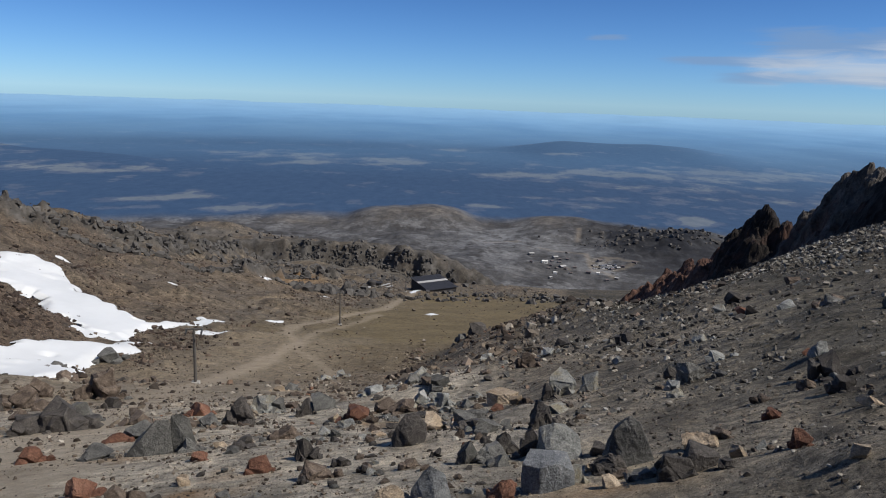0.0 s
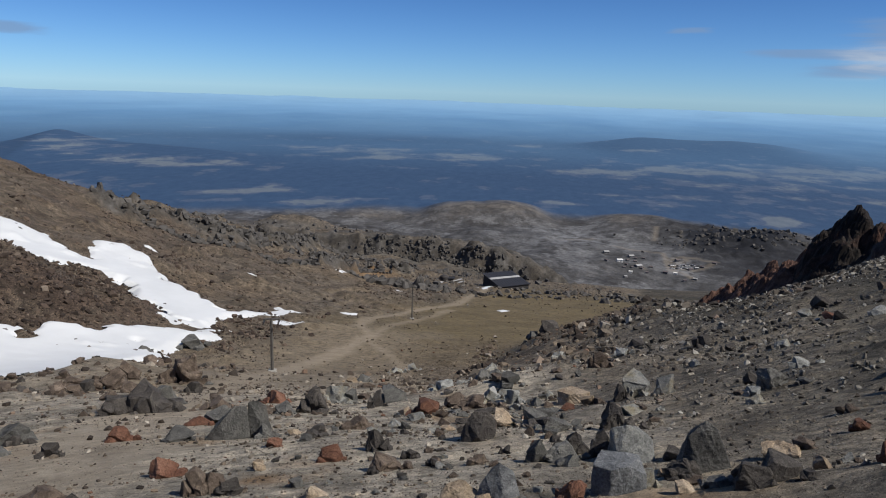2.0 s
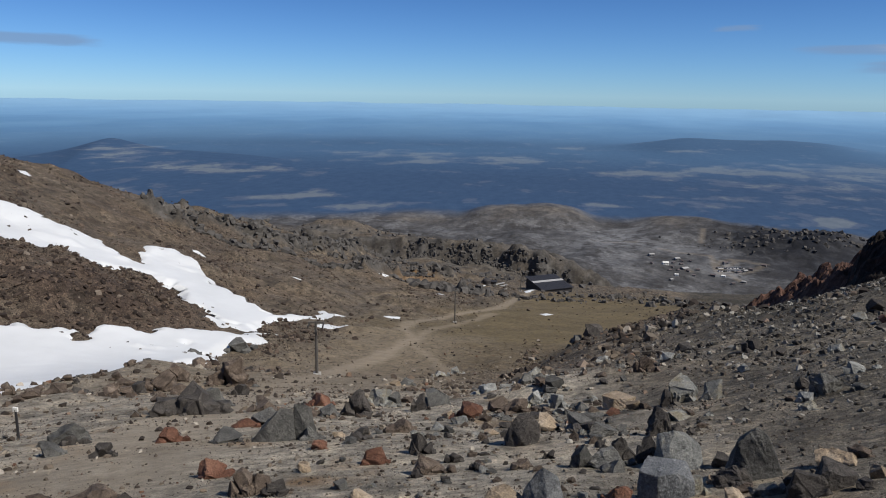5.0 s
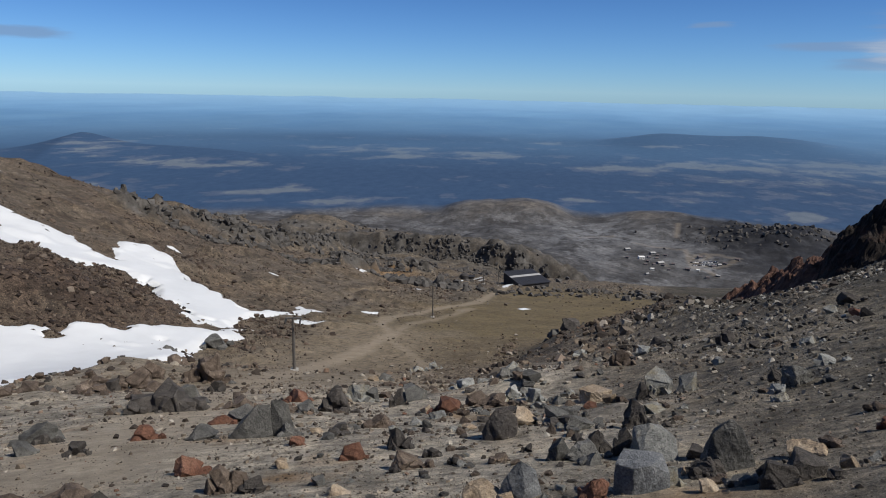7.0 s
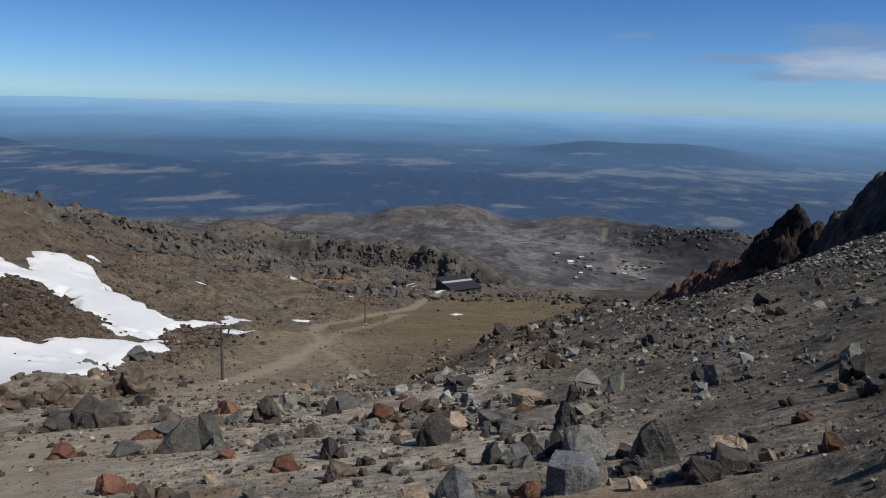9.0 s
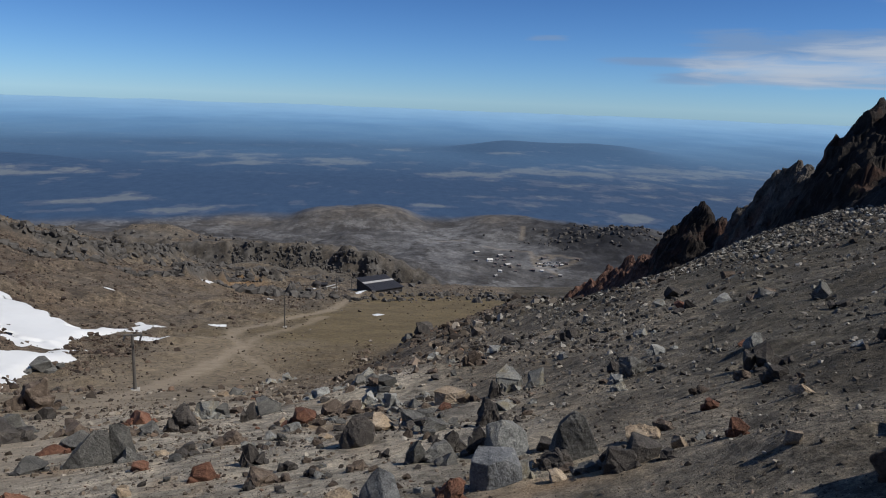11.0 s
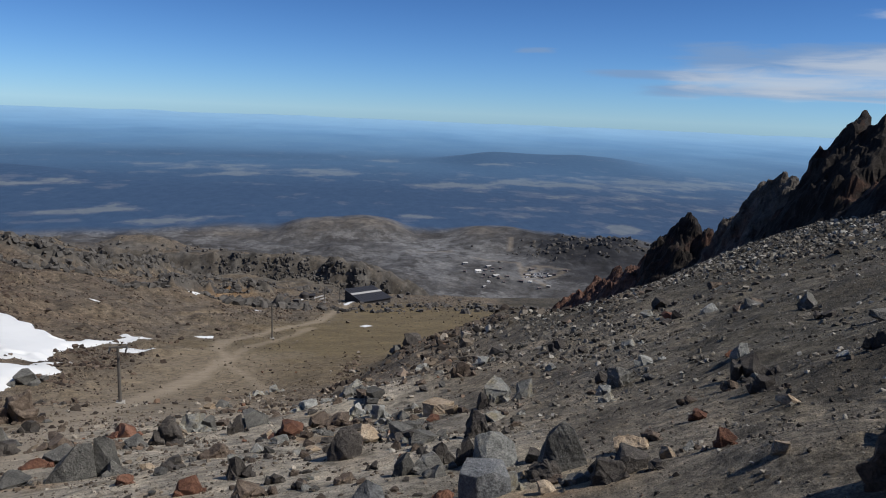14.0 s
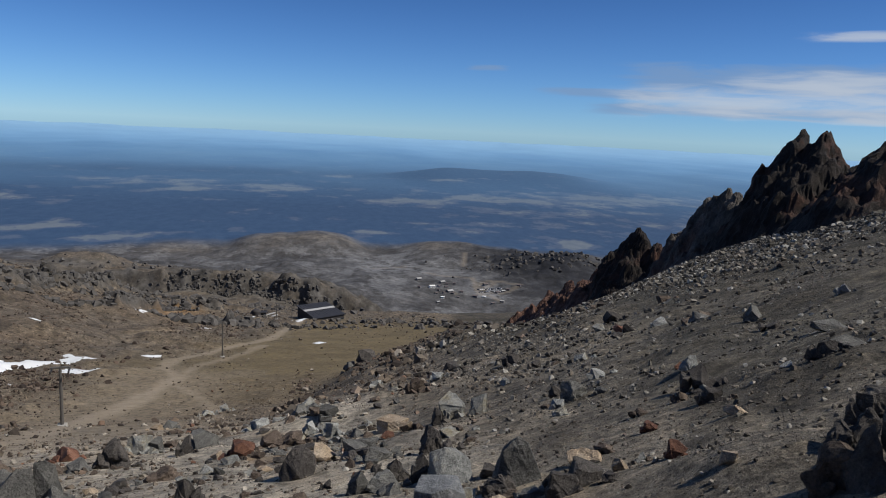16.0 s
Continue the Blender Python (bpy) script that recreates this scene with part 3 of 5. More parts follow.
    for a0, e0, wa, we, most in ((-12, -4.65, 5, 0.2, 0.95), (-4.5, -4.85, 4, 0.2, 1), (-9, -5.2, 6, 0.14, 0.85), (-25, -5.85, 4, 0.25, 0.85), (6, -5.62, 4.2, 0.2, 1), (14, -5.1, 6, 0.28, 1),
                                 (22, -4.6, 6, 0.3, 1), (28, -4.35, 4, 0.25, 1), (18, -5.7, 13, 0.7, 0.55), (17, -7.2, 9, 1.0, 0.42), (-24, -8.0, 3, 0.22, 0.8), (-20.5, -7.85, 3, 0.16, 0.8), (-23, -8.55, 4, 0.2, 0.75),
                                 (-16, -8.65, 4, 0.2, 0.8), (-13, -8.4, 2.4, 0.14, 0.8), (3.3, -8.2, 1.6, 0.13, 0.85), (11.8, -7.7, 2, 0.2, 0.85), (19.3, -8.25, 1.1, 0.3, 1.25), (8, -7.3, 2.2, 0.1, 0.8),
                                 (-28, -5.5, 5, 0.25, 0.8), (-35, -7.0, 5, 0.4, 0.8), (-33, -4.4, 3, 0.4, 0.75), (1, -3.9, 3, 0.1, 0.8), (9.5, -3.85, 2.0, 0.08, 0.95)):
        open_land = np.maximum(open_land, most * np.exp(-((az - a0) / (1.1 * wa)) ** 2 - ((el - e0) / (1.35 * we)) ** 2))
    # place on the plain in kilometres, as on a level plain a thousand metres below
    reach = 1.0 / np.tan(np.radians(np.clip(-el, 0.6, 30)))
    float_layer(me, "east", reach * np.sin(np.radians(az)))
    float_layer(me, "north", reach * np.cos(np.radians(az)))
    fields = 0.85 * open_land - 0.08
    float_layer(me, "sand", np.clip((sand * 0.9 + 0.95 * (1 - step(d, 22, 75)) + 0.3 * vnoise(x / 2.3, y / 3.1, 98) * (1 - step(d, 20, 50))) * (1 - 0.85 * step(x, -1, 4)), 0, 0.9))
    float_layer(me, "rust", np.clip(0.5 * np.exp(-((x - 1.7) / 0.7) ** 2 - ((y - 6.4) / 0.35) ** 2) + 1.3 * np.exp(-((x + 64) / 10) ** 2 - ((y - 288) / 16) ** 2) + 0.9 * np.maximum(vnoise(x / 1.6, y / 2.2, 79) + 0.5 * vnoise(x / 0.5, y / 0.6, 97) - 0.55, 0) * (1 - step(d, 22, 40)) * (1 - step(x, -2, 1)), 0, 0.8) * (d < 500))
    scoria = np.maximum(step(d, 18, 75) * step(x - 0.16 * y, 0, 9), 0.95 * step(d, 6, 13) * step(x - 0.36 * y, 0, 4)) * (1 - step(d, 300, 500))
    float_layer(me, "scoria", np.clip(scoria * (0.85 + 0.3 * vnoise(x / 7, y / 7, 78)), 0, 0.9))
    edge = x - (113 - 0.2 * y)
    float_layer(me, "redband", np.clip(step(edge, -9, -4) * (1 - step(edge, 6, 10)) * step(y, 120, 150) * (1 - step(y, 235, 250)) * (0.8 + 0.5 * vnoise(x / 4, y / 4, 83)), 0, 0.8))
    cinder = np.exp(-np.abs((x + 70) / 17) ** 3 - np.abs((y - 102) / 22) ** 3) + 0.45 * np.exp(-np.abs((x + 130) / 60) ** 4 - np.abs((y - 200) / 70) ** 4)
    float_layer(me, "cinder", np.clip(cinder * (0.7 + 0.5 * vnoise(x / 6, y / 6, 87)), 0, 0.9))
    yard = np.exp(-((x - 212) / 22) ** 2 - ((y - 940) / 50) ** 2) + 0.45 * np.exp(-((x - 90) / 70) ** 2 - ((y - 1080) / 90) ** 2)
    float_layer(me, "yard", np.clip(yard, 0, 1))
    near_track = near_line(x, y, TRACKS[0][2])[0]
    float_layer(me, "earth", np.clip((1 - step(near_track + 4 * vnoise(x / 7, y / 7, 91), 5, 20)) * step(d, 26, 45), 0, 1) * 0.75)
    float_layer(me, "talus", talus)
    float_layer(me, "track", np.clip(track, 0, 1) * 0.8)
    float_layer(me, "ochre", ochre)
    float_layer(me, "grey", grey)
    float_layer(me, "lava", np.clip(lava, 0, 1))
    float_layer(me, "foothill", 0.85 * step(d + 60 * vnoise(x / 90, y / 90, 74), 560, 700))
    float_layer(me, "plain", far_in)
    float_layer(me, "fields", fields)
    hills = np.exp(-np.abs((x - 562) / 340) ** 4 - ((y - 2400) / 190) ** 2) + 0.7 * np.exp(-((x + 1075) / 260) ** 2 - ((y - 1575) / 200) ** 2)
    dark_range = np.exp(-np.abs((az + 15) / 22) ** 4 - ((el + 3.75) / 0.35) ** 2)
    # share of haze painted into the colour, less over hills and dark range
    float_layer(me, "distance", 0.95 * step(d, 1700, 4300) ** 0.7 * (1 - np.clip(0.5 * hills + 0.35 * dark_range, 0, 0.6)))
    # share of pale horizon haze painted into the colour
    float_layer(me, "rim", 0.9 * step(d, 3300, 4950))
    ob = new("ground", me)
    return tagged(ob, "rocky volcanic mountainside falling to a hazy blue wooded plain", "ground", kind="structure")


build_ground()


# ---------------------------------------------------------------- snow
def inside(X, Y, outline):
    """Distance in metres within a closed outline, negative outside it."""
    dist, odd = near_line(X, Y, outline + outline[:1])[0], np.zeros(X.shape, bool)
    for (ax, ay), (bx, by) in zip(outline, outline[1:] + outline[:1]):
        cross = ((ay > Y) != (by > Y)) & (X < (bx - ax) * (Y - ay) / (by - ay + 1e-9) + ax)
        odd ^= cross
    return np.where(odd, dist, -dist)


def snow_field(name, outline, label, thick=0.9, cell=0.7):
    """Old snow lying within an outline of the plan, with a ragged edge."""
    m = 3
    xs = np.arange(min(p[0] for p in outline) - m, max(p[0] for p in outline) + m, cell)
    ys = np.arange(min(p[1] for p in outline) - m, max(p[1] for p in outline) + m, cell)
    X, Y = np.meshgrid(xs, ys)
    ragged = (0.5 if name == "snow_field" else 0.25)
    depth = inside(X, Y, outline) / 1.5 + 0.25 + ragged * (1.2 * vnoise(X / 4.2, Y / 4.2, 52) + 0.6 * vnoise(X / 1.8, Y / 1.8, 53) + 0.2 * vnoise(X / 0.8, Y / 0.8, 55))
    depth = depth - 3.5 * np.maximum(vnoise(X / 2.6, Y / 3.6, 56) + 0.5 * vnoise(X / 9, Y / 9, 57) - 0.5 + 0.22 * step(X, -85, -62), 0) * (name == "snow_field")
    lie = landform(X, Y) + 1.6 * vnoise(X / 60, Y / 60, 31) * step(np.hypot(X, Y), 36, 150)
    true = height(X, Y)
    lie = np.maximum(lie, true - 0.25)
    w = step(depth, 0.0, 1.6)
    Z = (true - 0.1) * (1 - w) + (lie + thick - 0.12 + 0.04 * fbm(X / 1.6, Y / 1.6, 2, 54)) * w
    keep = depth > 0
    quad = keep[:-1, :-1] & keep[1:, :-1] & keep[:-1, 1:] & keep[1:, 1:]
    idx = np.arange(X.size).reshape(X.shape)
    f = np.stack([idx[:-1, :-1], idx[:-1, 1:], idx[1:, 1:], idx[1:, :-1]], -1)[quad]
    used, inv = np.unique(f, return_inverse=True)
    v = np.stack([X, Y, Z], -1).reshape(-1, 3)[used]
    # a skirt of the same sheet 0.5 m lower gives it depth
    n = len(v)
    f = inv.reshape(-1, 4)
    v = np.concatenate([v, v - (0, 0, 0.5)])
    f = np.concatenate([f, f[:, ::-1] + n])
    ob = new(name, mesh_from(name, v, f, SNOW, True))
    return tagged(ob, label, "snow patch", "snow left on the mountainside")


snow_field("snow_field", [(-86, 60), (-74, 73), (-65.5, 80.8), (-62.8, 82.4), (-64, 85.4), (-60, 89.8), (-57.4, 93.7), (-54.4, 102.5), (-51.4, 105), (-46, 116), (-46.1, 104.5), (-47.8, 100.2),
                          (-47, 94), (-45, 85), (-42.8, 75.5), (-31.3, 37.9), (-33, 12), (-75, 0)], "broad white summer snow field in a stony gully", 0.8, 0.5)
snow_field("snow_field", [(-132, 128), (-107.6, 135.7), (-96.9, 137.8), (-89.1, 134.2), (-87.6, 137), (-95.1, 150), (-90.5, 156.8), (-77.6, 147.7), (-66, 139.5), (-54.1, 131.2), (-50.2, 141), (-53, 151),
                          (-48.8, 148), (-46.6, 137.3), (-51.8, 125.4), (-50.6, 108.8), (-54.1, 106.6), (-59.4, 107.8), (-64.5, 114.6), (-70.3, 122), (-80.5, 128.9), (-86.2, 120.5), (-90, 113), (-115, 93)],
           "long white tongue of snow down a brown hillside", 0.8, 0.5)
for x, y, half, run, turn in ((-2.4, 205, 2.0, 4, 1.5), (-62, 249, 2.2, 6, 1.9), (-68, 175, 0.8, 3.2, 0.1), (-137, 307, 1.5, 8, 1.6), (-49.5, 208, 1.8, 4, 1.9), (-38, 232, 1.8, 7, 2.0),
                              (66, 251, 1.3, 4, 1.4), (-30, 302, 1.8, 7, 1.0), (-10, 288, 2.0, 7, 1.3), (-38, 160, 1.4, 5, 1.4), (-94.5, 176, 0.9, 2.6, 2.9), (-47.5, 145, 3.2, 6, 1.7), (-43.5, 131, 2.2, 4.5, 1.3), (-137.5, 167, 1.6, 7, 2.2)):
    half, run = 1.45 * half, 1.1 * run
    a, b = run * math.cos(turn), run * math.sin(turn)
    p, q = -half * math.sin(turn), half * math.cos(turn)
    snow_field("snow_patch", [(x - a, y - b), (x - 0.4 * a + p, y - 0.4 * b + q), (x + 0.5 * a + 0.7 * p, y + 0.5 * b + 0.7 * q), (x + a, y + b), (x + 0.3 * a - 0.8 * p, y + 0.3 * b - 0.8 * q)],
               "small leftover patch of white snow among brown rocks", 0.5, 0.3)


# ---------------------------------------------------------------- rocks
def cut_block(rng, cuts, near, bevel, tilt=6.28):
    """An angular stone: a cube with slices knocked off, about 1 across. near: how close to the middle the slices come."""
    bm = bmesh.new()
    bmesh.ops.create_cube(bm, size=1.0, matrix=Euler((*rng.uniform(-tilt, tilt, 2), rng.uniform(0, 6.28))).to_matrix().to_4x4())
    for _ in range(cuts):
        n = Vector(rng.normal(size=3)).normalized()
        r = bmesh.ops.bisect_plane(bm, geom=bm.verts[:] + bm.edges[:] + bm.faces[:], dist=1e-5, plane_co=n * rng.uniform(near, 0.48), plane_no=n, clear_outer=True)
        edge = [g for g in r["geom_cut"] if isinstance(g, bmesh.types.BMEdge)]
        if edge:
            bmesh.ops.edgeloop_fill(bm, edges=edge)
    if bevel:
        bmesh.ops.remove_doubles(bm, verts=bm.verts, dist=0.03)
        bmesh.ops.dissolve_limit(bm, angle_limit=0.05, verts=bm.verts, edges=bm.edges)
        bmesh.ops.bevel(bm, geom=bm.edges[:], offset=bevel, segments=1, affect="EDGES", clamp_overlap=True)
    bmesh.ops.triangulate(bm, faces=bm.faces)
    bmesh.ops.recalc_face_normals(bm, faces=bm.faces)
    bm.verts.index_update()
    v = np.array([q.co[:] for q in bm.verts])
    f = np.array([[q.index for q in p.verts] for p in bm.faces])
    bm.free()
    return v - (v.max(0) + v.min(0)) / 2, f


def chip(rng):
    """A very small stone of eight faces."""
    v = np.array([(1, 0, 0), (-1, 0, 0), (0, 1, 0), (0, -1, 0), (0, 0, 1), (0, 0, -1)], float) * 0.5
    f = np.array([(0, 2, 4), (2, 1, 4), (1, 3, 4), (3, 0, 4), (2, 0, 5), (1, 2, 5), (3, 1, 5), (0, 3, 5)])
    turn = np.array(Euler(rng.uniform(0, 6.28, 3)).to_matrix())
    return (v + rng.uniform(-0.22, 0.22, v.shape)) @ turn.T, f


def finer(v, f):
    """Each triangle split into four."""
    e = np.sort(np.concatenate([f[:, [0, 1]], f[:, [1, 2]], f[:, [2, 0]]]), axis=1)
    pairs, inv = np.unique(e, axis=0, return_inverse=True)
    m = inv.reshape(3, -1) + len(v)
    v = np.concatenate([v, (v[pairs[:, 0]] + v[pairs[:, 1]]) / 2])
    a, b, c = f.T
    return v, np.concatenate([np.stack(q, 1) for q in ((a, m[0], m[2]), (b, m[1], m[0]), (c, m[2], m[1]), (m[0], m[1], m[2]))])


def finer_to(v, f, count):
    while len(f) < count:
        v, f = finer(v, f)
    return v, f


def weathered(v, f, rough, seed):
    """Pits, chips and ledges worked into a finely meshed stone."""
    n = np.zeros_like(v)
    face = np.cross(v[f[:, 1]] - v[f[:, 0]], v[f[:, 2]] - v[f[:, 0]])
    for k in range(3):
        np.add.at(n, f[:, k], face)
    n /= np.linalg.norm(n, axis=1)[:, None] + 1e-9
    x, y, z = v.T
    out = 0
    for k, amp in ((2.5, 0.45), (6.0, 0.55), (14.0, 0.5), (30.0, 0.35)):
        out = out + amp * (vnoise(x * k + 0.7 * z * k, y * k - 0.6 * z * k, seed) + 0.7 * vnoise(z * k + 0.3 * x * k, x * k - 0.4 * y * k, seed + 9))
    step_like = np.round(2 * (vnoise(x * 4 + 3 * z, y * 4 - 3 * z, seed + 5) + 0.6 * vnoise(z * 9, x * 8 + y * 5, seed + 6)))
    return v + n * (rough * (0.5 * out + 0.2 * step_like))[:, None]


STYLES = {}
shape_rng = np.random.default_rng(12)
STYLES["sharp"] = [cut_block(shape_rng, 5, 0.30, 0.012) for _ in range(14)]
STYLES["blocky"] = [cut_block(shape_rng, 4, 0.40, 0.015, 0.25) for _ in range(16)]
STYLES["chunky"] = [cut_block(shape_rng, 9, 0.30, 0.02) for _ in range(14)]
STYLES["lumpy"] = [cut_block(shape_rng, 18, 0.36, 0.03) for _ in range(10)]


def fused(rng, style, layout):
    """Several broken blocks grown together; layout rows are x, y, z and the block's three sizes."""
    V, Fc, base = [], [], 0
    for x, y, z, a, b, c in layout:
        v, f = STYLES[style][rng.integers(len(STYLES[style]))]
        turn = rng.uniform(0, 6.28)
        co, si = math.cos(turn), math.sin(turn)
        v = np.stack([v[:, 0] * co - v[:, 1] * si, v[:, 0] * si + v[:, 1] * co, v[:, 2]], 1)
        v = v / (v.max(0) - v.min(0)) * (a, b, c) + (x, y, z)
        V.append(v)
        Fc.append(f + base)
        base += len(v)
    return np.concatenate(V), np.concatenate(Fc)


def layout_of(kind, rng):
    """How the blocks of one boulder sit together."""
    u = rng.uniform
    if kind == "slate":
        return [(-0.3, 0.05, 0, 0.42, 0.7, u(0.85, 1.0)), (0.05, -0.06, -0.03, 0.45, 0.7, u(0.8, 0.95)), (0.36, 0.0, -0.12, 0.4, 0.6, u(0.55, 0.75))]
    if kind in ("slab", "tan"):
        return [(0, 0, 0, 1, 0.9, 1)]
    if kind == "pale":
        return [(0, 0.05, 0, 0.85, 0.8, 1), (u(-0.45, -0.2), u(-0.25, 0), -0.15, 0.5, 0.5, 0.6), (u(0.2, 0.45), -0.1, -0.18, 0.5, 0.5, 0.55)]
    if kind in ("red", "redbrown", "grey"):
        return [(0, 0, 0, 0.9, 0.8, 1), (u(-0.4, -0.2), u(-0.2, 0.1), -0.2, 0.5, 0.5, 0.6), (u(0.2, 0.4), u(-0.2, 0.1), -0.22, 0.5, 0.5, 0.5)]
    return [(u(-0.15, 0.15), 0.05, 0.05, 0.75, 0.7, 0.9), (u(-0.42, -0.25), u(-0.2, 0.1), -0.12, 0.5, 0.5, 0.7), (u(0.2, 0.4), u(-0.2, 0.1), -0.15, 0.52, 0.5, 0.65), (u(-0.2, 0.2), -0.28, -0.25, 0.45, 0.4, 0.45)]


KINDS = {
    "grey": (ROCK_GREY, "angular grey andesite boulder lying on volcanic gravel", 0.065, "chunky"),
    "pale": (ROCK_PALE, "pale grey broken andesite block with sharp faces", 0.052, "sharp"),
    "dark": (ROCK_DARK, "dark rough basalt boulder on the gravel slope", 0.068, "chunky"),
    "red": (ROCK_RED, "rusty red scoria boulder on grey gravel", 0.075, "lumpy"),
    "redbrown": (ROCK_RED, "crumbling red-brown lava stone on gravel", 0.085, "lumpy"),
    "brown": (ROCK_BROWN, "weathered brown lava boulder at the slope's edge", 0.065, "chunky"),
    "tan": (ROCK_TAN, "light tan stone lying among darker rubble", 0.045, "chunky"),
    "slate": (ROCK_SLATE, "fractured blue-grey lava block with upright faces", 0.042, "blocky"),
    "slab": (ROCK_GREY, "flat grey rock slab set into the slope", 0.025, "sharp"),
}


def boulder(x, y, wide, high, kind, seed):
    material, label, rough, style = KINDS[kind]
    rng = np.random.default_rng(seed)
    p, f = fused(rng, style, layout_of(kind, rng))
    p, f = finer_to(p, f, 2000 if wide > 0.045 * math.hypot(x, y) else 300)
    p = weathered(p, f, rough, int(rng.integers(1000)))
    deep = wide * (0.6 + 0.4 * rng.random())
    lo, hi = p.min(0), p.max(0)
    p = (p - (lo + hi) / 2) / (hi - lo) * (wide, deep, high * 1.15)
    # each lies across the fall of the slope
    a = math.atan2(x, y)
    c, s = math.cos(-a), math.sin(-a)
    p = np.stack([p[:, 0] * c - p[:, 1] * s, p[:, 0] * s + p[:, 1] * c, p[:, 2] + high * 0.3], 1)
    ob = new("boulder", mesh_from("boulder", p, f, material, False))
    ob.location = (x, y, float(height(x, y)) - 0.04 * high)
    return tagged(ob, label, "boulder", "boulders on the volcanic slope")


def boulders(x, y, wide, high, kind, seed):
    """A boulder with the broken pieces that lie round it."""
    boulder(x, y, wide, high, kind, seed)
    if wide < 0.42 or kind == "slab":
        return
    rng = np.random.default_rng(seed + 500)
    a = math.atan2(x, y)
    for k in range(1 if wide < 0.8 else 2):
        side, fore = (-1) ** k * wide * rng.uniform(0.4, 0.7), -wide * rng.uniform(0.0, 0.45)
        small = wide * rng.uniform(0.22, 0.42)
        boulder(x + side * math.cos(a) + fore * math.sin(a), y - side * math.sin(a) + fore * math.cos(a), small, small * rng.uniform(0.5, 0.8), kind, seed * 7 + k)


def wedge(x, y, kind, corners):
    """A boulder split along clean planes, as the hull of its corners: right, away and up from the middle of its foot."""
    material, label, rough, _ = KINDS[kind]
    bm = bmesh.new()
    for c in corners:
        bm.verts.new(c)
    bmesh.ops.convex_hull(bm, input=bm.verts)
    bmesh.ops.dissolve_limit(bm, angle_limit=0.1, verts=bm.verts, edges=bm.edges)
    bmesh.ops.bevel(bm, geom=bm.edges[:], offset=0.007, segments=1, affect="EDGES", clamp_overlap=True)
    bmesh.ops.triangulate(bm, faces=bm.faces)
    bmesh.ops.recalc_face_normals(bm, faces=bm.faces)
    bm.verts.index_update()
    p, f = np.array([q.co[:] for q in bm.verts]), np.array([[q.index for q in g.verts] for g in bm.faces])
    bm.free()
    p, f = finer_to(p, f, 6000)
    p = weathered(p, f, rough * 0.3, int(abs(x) * 100))
    a = -math.atan2(x, y)
    c, s = math.cos(a), math.sin(a)
    p = np.stack([p[:, 0] * c - p[:, 1] * s, p[:, 0] * s + p[:, 1] * c, p[:, 2]], 1)
    ob = new("boulder", mesh_from("boulder", p, f, material, False))
    ob.location = (x, y, float(height(x, y)))
    return tagged(ob, label, "boulder", "boulders on the volcanic slope")


boulders(-8.20, 13.50, 0.64, 0.39, "red", 3)
boulders(-5.05, 9.51, 0.54, 0.36, "red", 4)
boulders(-4.01, 8.20, 0.36, 0.42, "brown", 5)
boulders(-3.81, 8.31, 0.39, 0.36, "brown", 6)
boulders(-3.50, 8.11, 0.38, 0.25, "dark", 7)
boulders(-10.81, 18.92, 1.91, 1.0, "dark", 215)
boulders(-11.86, 22.54, 0.99, 0.91, "grey", 9)
boulders(-21.06, 33.87, 2.15, 1.33, "brown", 10)
boulders(-22.20, 37.73, 1.53, 1.30, "brown", 11)
boulders(-23.45, 34.86, 1.82, 0.70, "brown", 12)
boulders(-19.21, 38.28, 2.46, 2.15, "brown", 13)
boulders(-48.14, 86.32, 2.14, 1.37, "grey", 14)
boulders(-45.88, 95.62, 3.30, 2.15, "grey", 15)
boulders(-6.87, 13.44, 0.71, 0.29, "grey", 16)
boulders(-8.84, 19.70, 0.92, 0.41, "brown", 17)
boulders(-7.61, 15.91, 0.66, 0.27, "red", 18)
boulders(-7.99, 22.74, 0.90, 0.55, "red", 19)
boulders(-6.28, 18.58, 0.63, 0.38, "grey", 20)
boulders(-5.61, 19.01, 0.99, 0.87, "dark", 21)
boulders(-6.16, 23.65, 1.13, 0.74, "pale", 22)
boulders(-5.56, 23.84, 0.53, 0.61, "grey", 23)
boulders(-4.53, 14.03, 0.30, 0.17, "tan", 24)
boulders(-3.83, 13.36, 0.51, 0.32, "dark", 25)
boulders(-2.76, 10.34, 0.45, 0.32, "red", 26)
boulders(-3.72, 9.77, 0.21, 0.20, "tan", 27)
boulders(-4.22, 11.93, 0.35, 0.22, "red", 28)
boulders(-2.15, 11.14, 0.42, 0.45, "dark", 29)
boulders(-1.69, 9.40, 0.53, 0.28, "brown", 30)
boulders(-4.21, 21.34, 0.51, 0.71, "dark", 31)
boulders(-3.89, 22.62, 1.02, 0.70, "grey", 32)
boulders(-2.97, 19.78, 0.47, 0.35, "tan", 33)
boulders(-2.35, 19.52, 0.84, 0.68, "red", 34)
boulders(-2.67, 29.12, 1.34, 0.55, "pale", 35)
boulders(-1.58, 21.39, 0.84, 0.53, "brown", 36)
boulders(0.00, 15.11, 0.54, 0.43, "tan", 38)
boulders(-1.28, 14.76, 0.38, 0.17, "tan", 39)
boulders(-1.45, 10.30, 0.35, 0.18, "dark", 40)
boulders(-1.01, 9.63, 0.27, 0.15, "brown", 41)
boulders(-0.64, 27.54, 0.68, 0.50, "pale", 42)
boulders(0.08, 24.50, 0.78, 0.51, "grey", 43)
boulders(-1.01, 26.34, 0.70, 0.45, "grey", 44)
boulders(0.27, 19.46, 0.45, 0.26, "pale", 45)
boulders(0.65, 14.89, 0.61, 0.40, "grey", 46)
boulders(0.71, 12.63, 0.61, 0.27, "dark", 47)
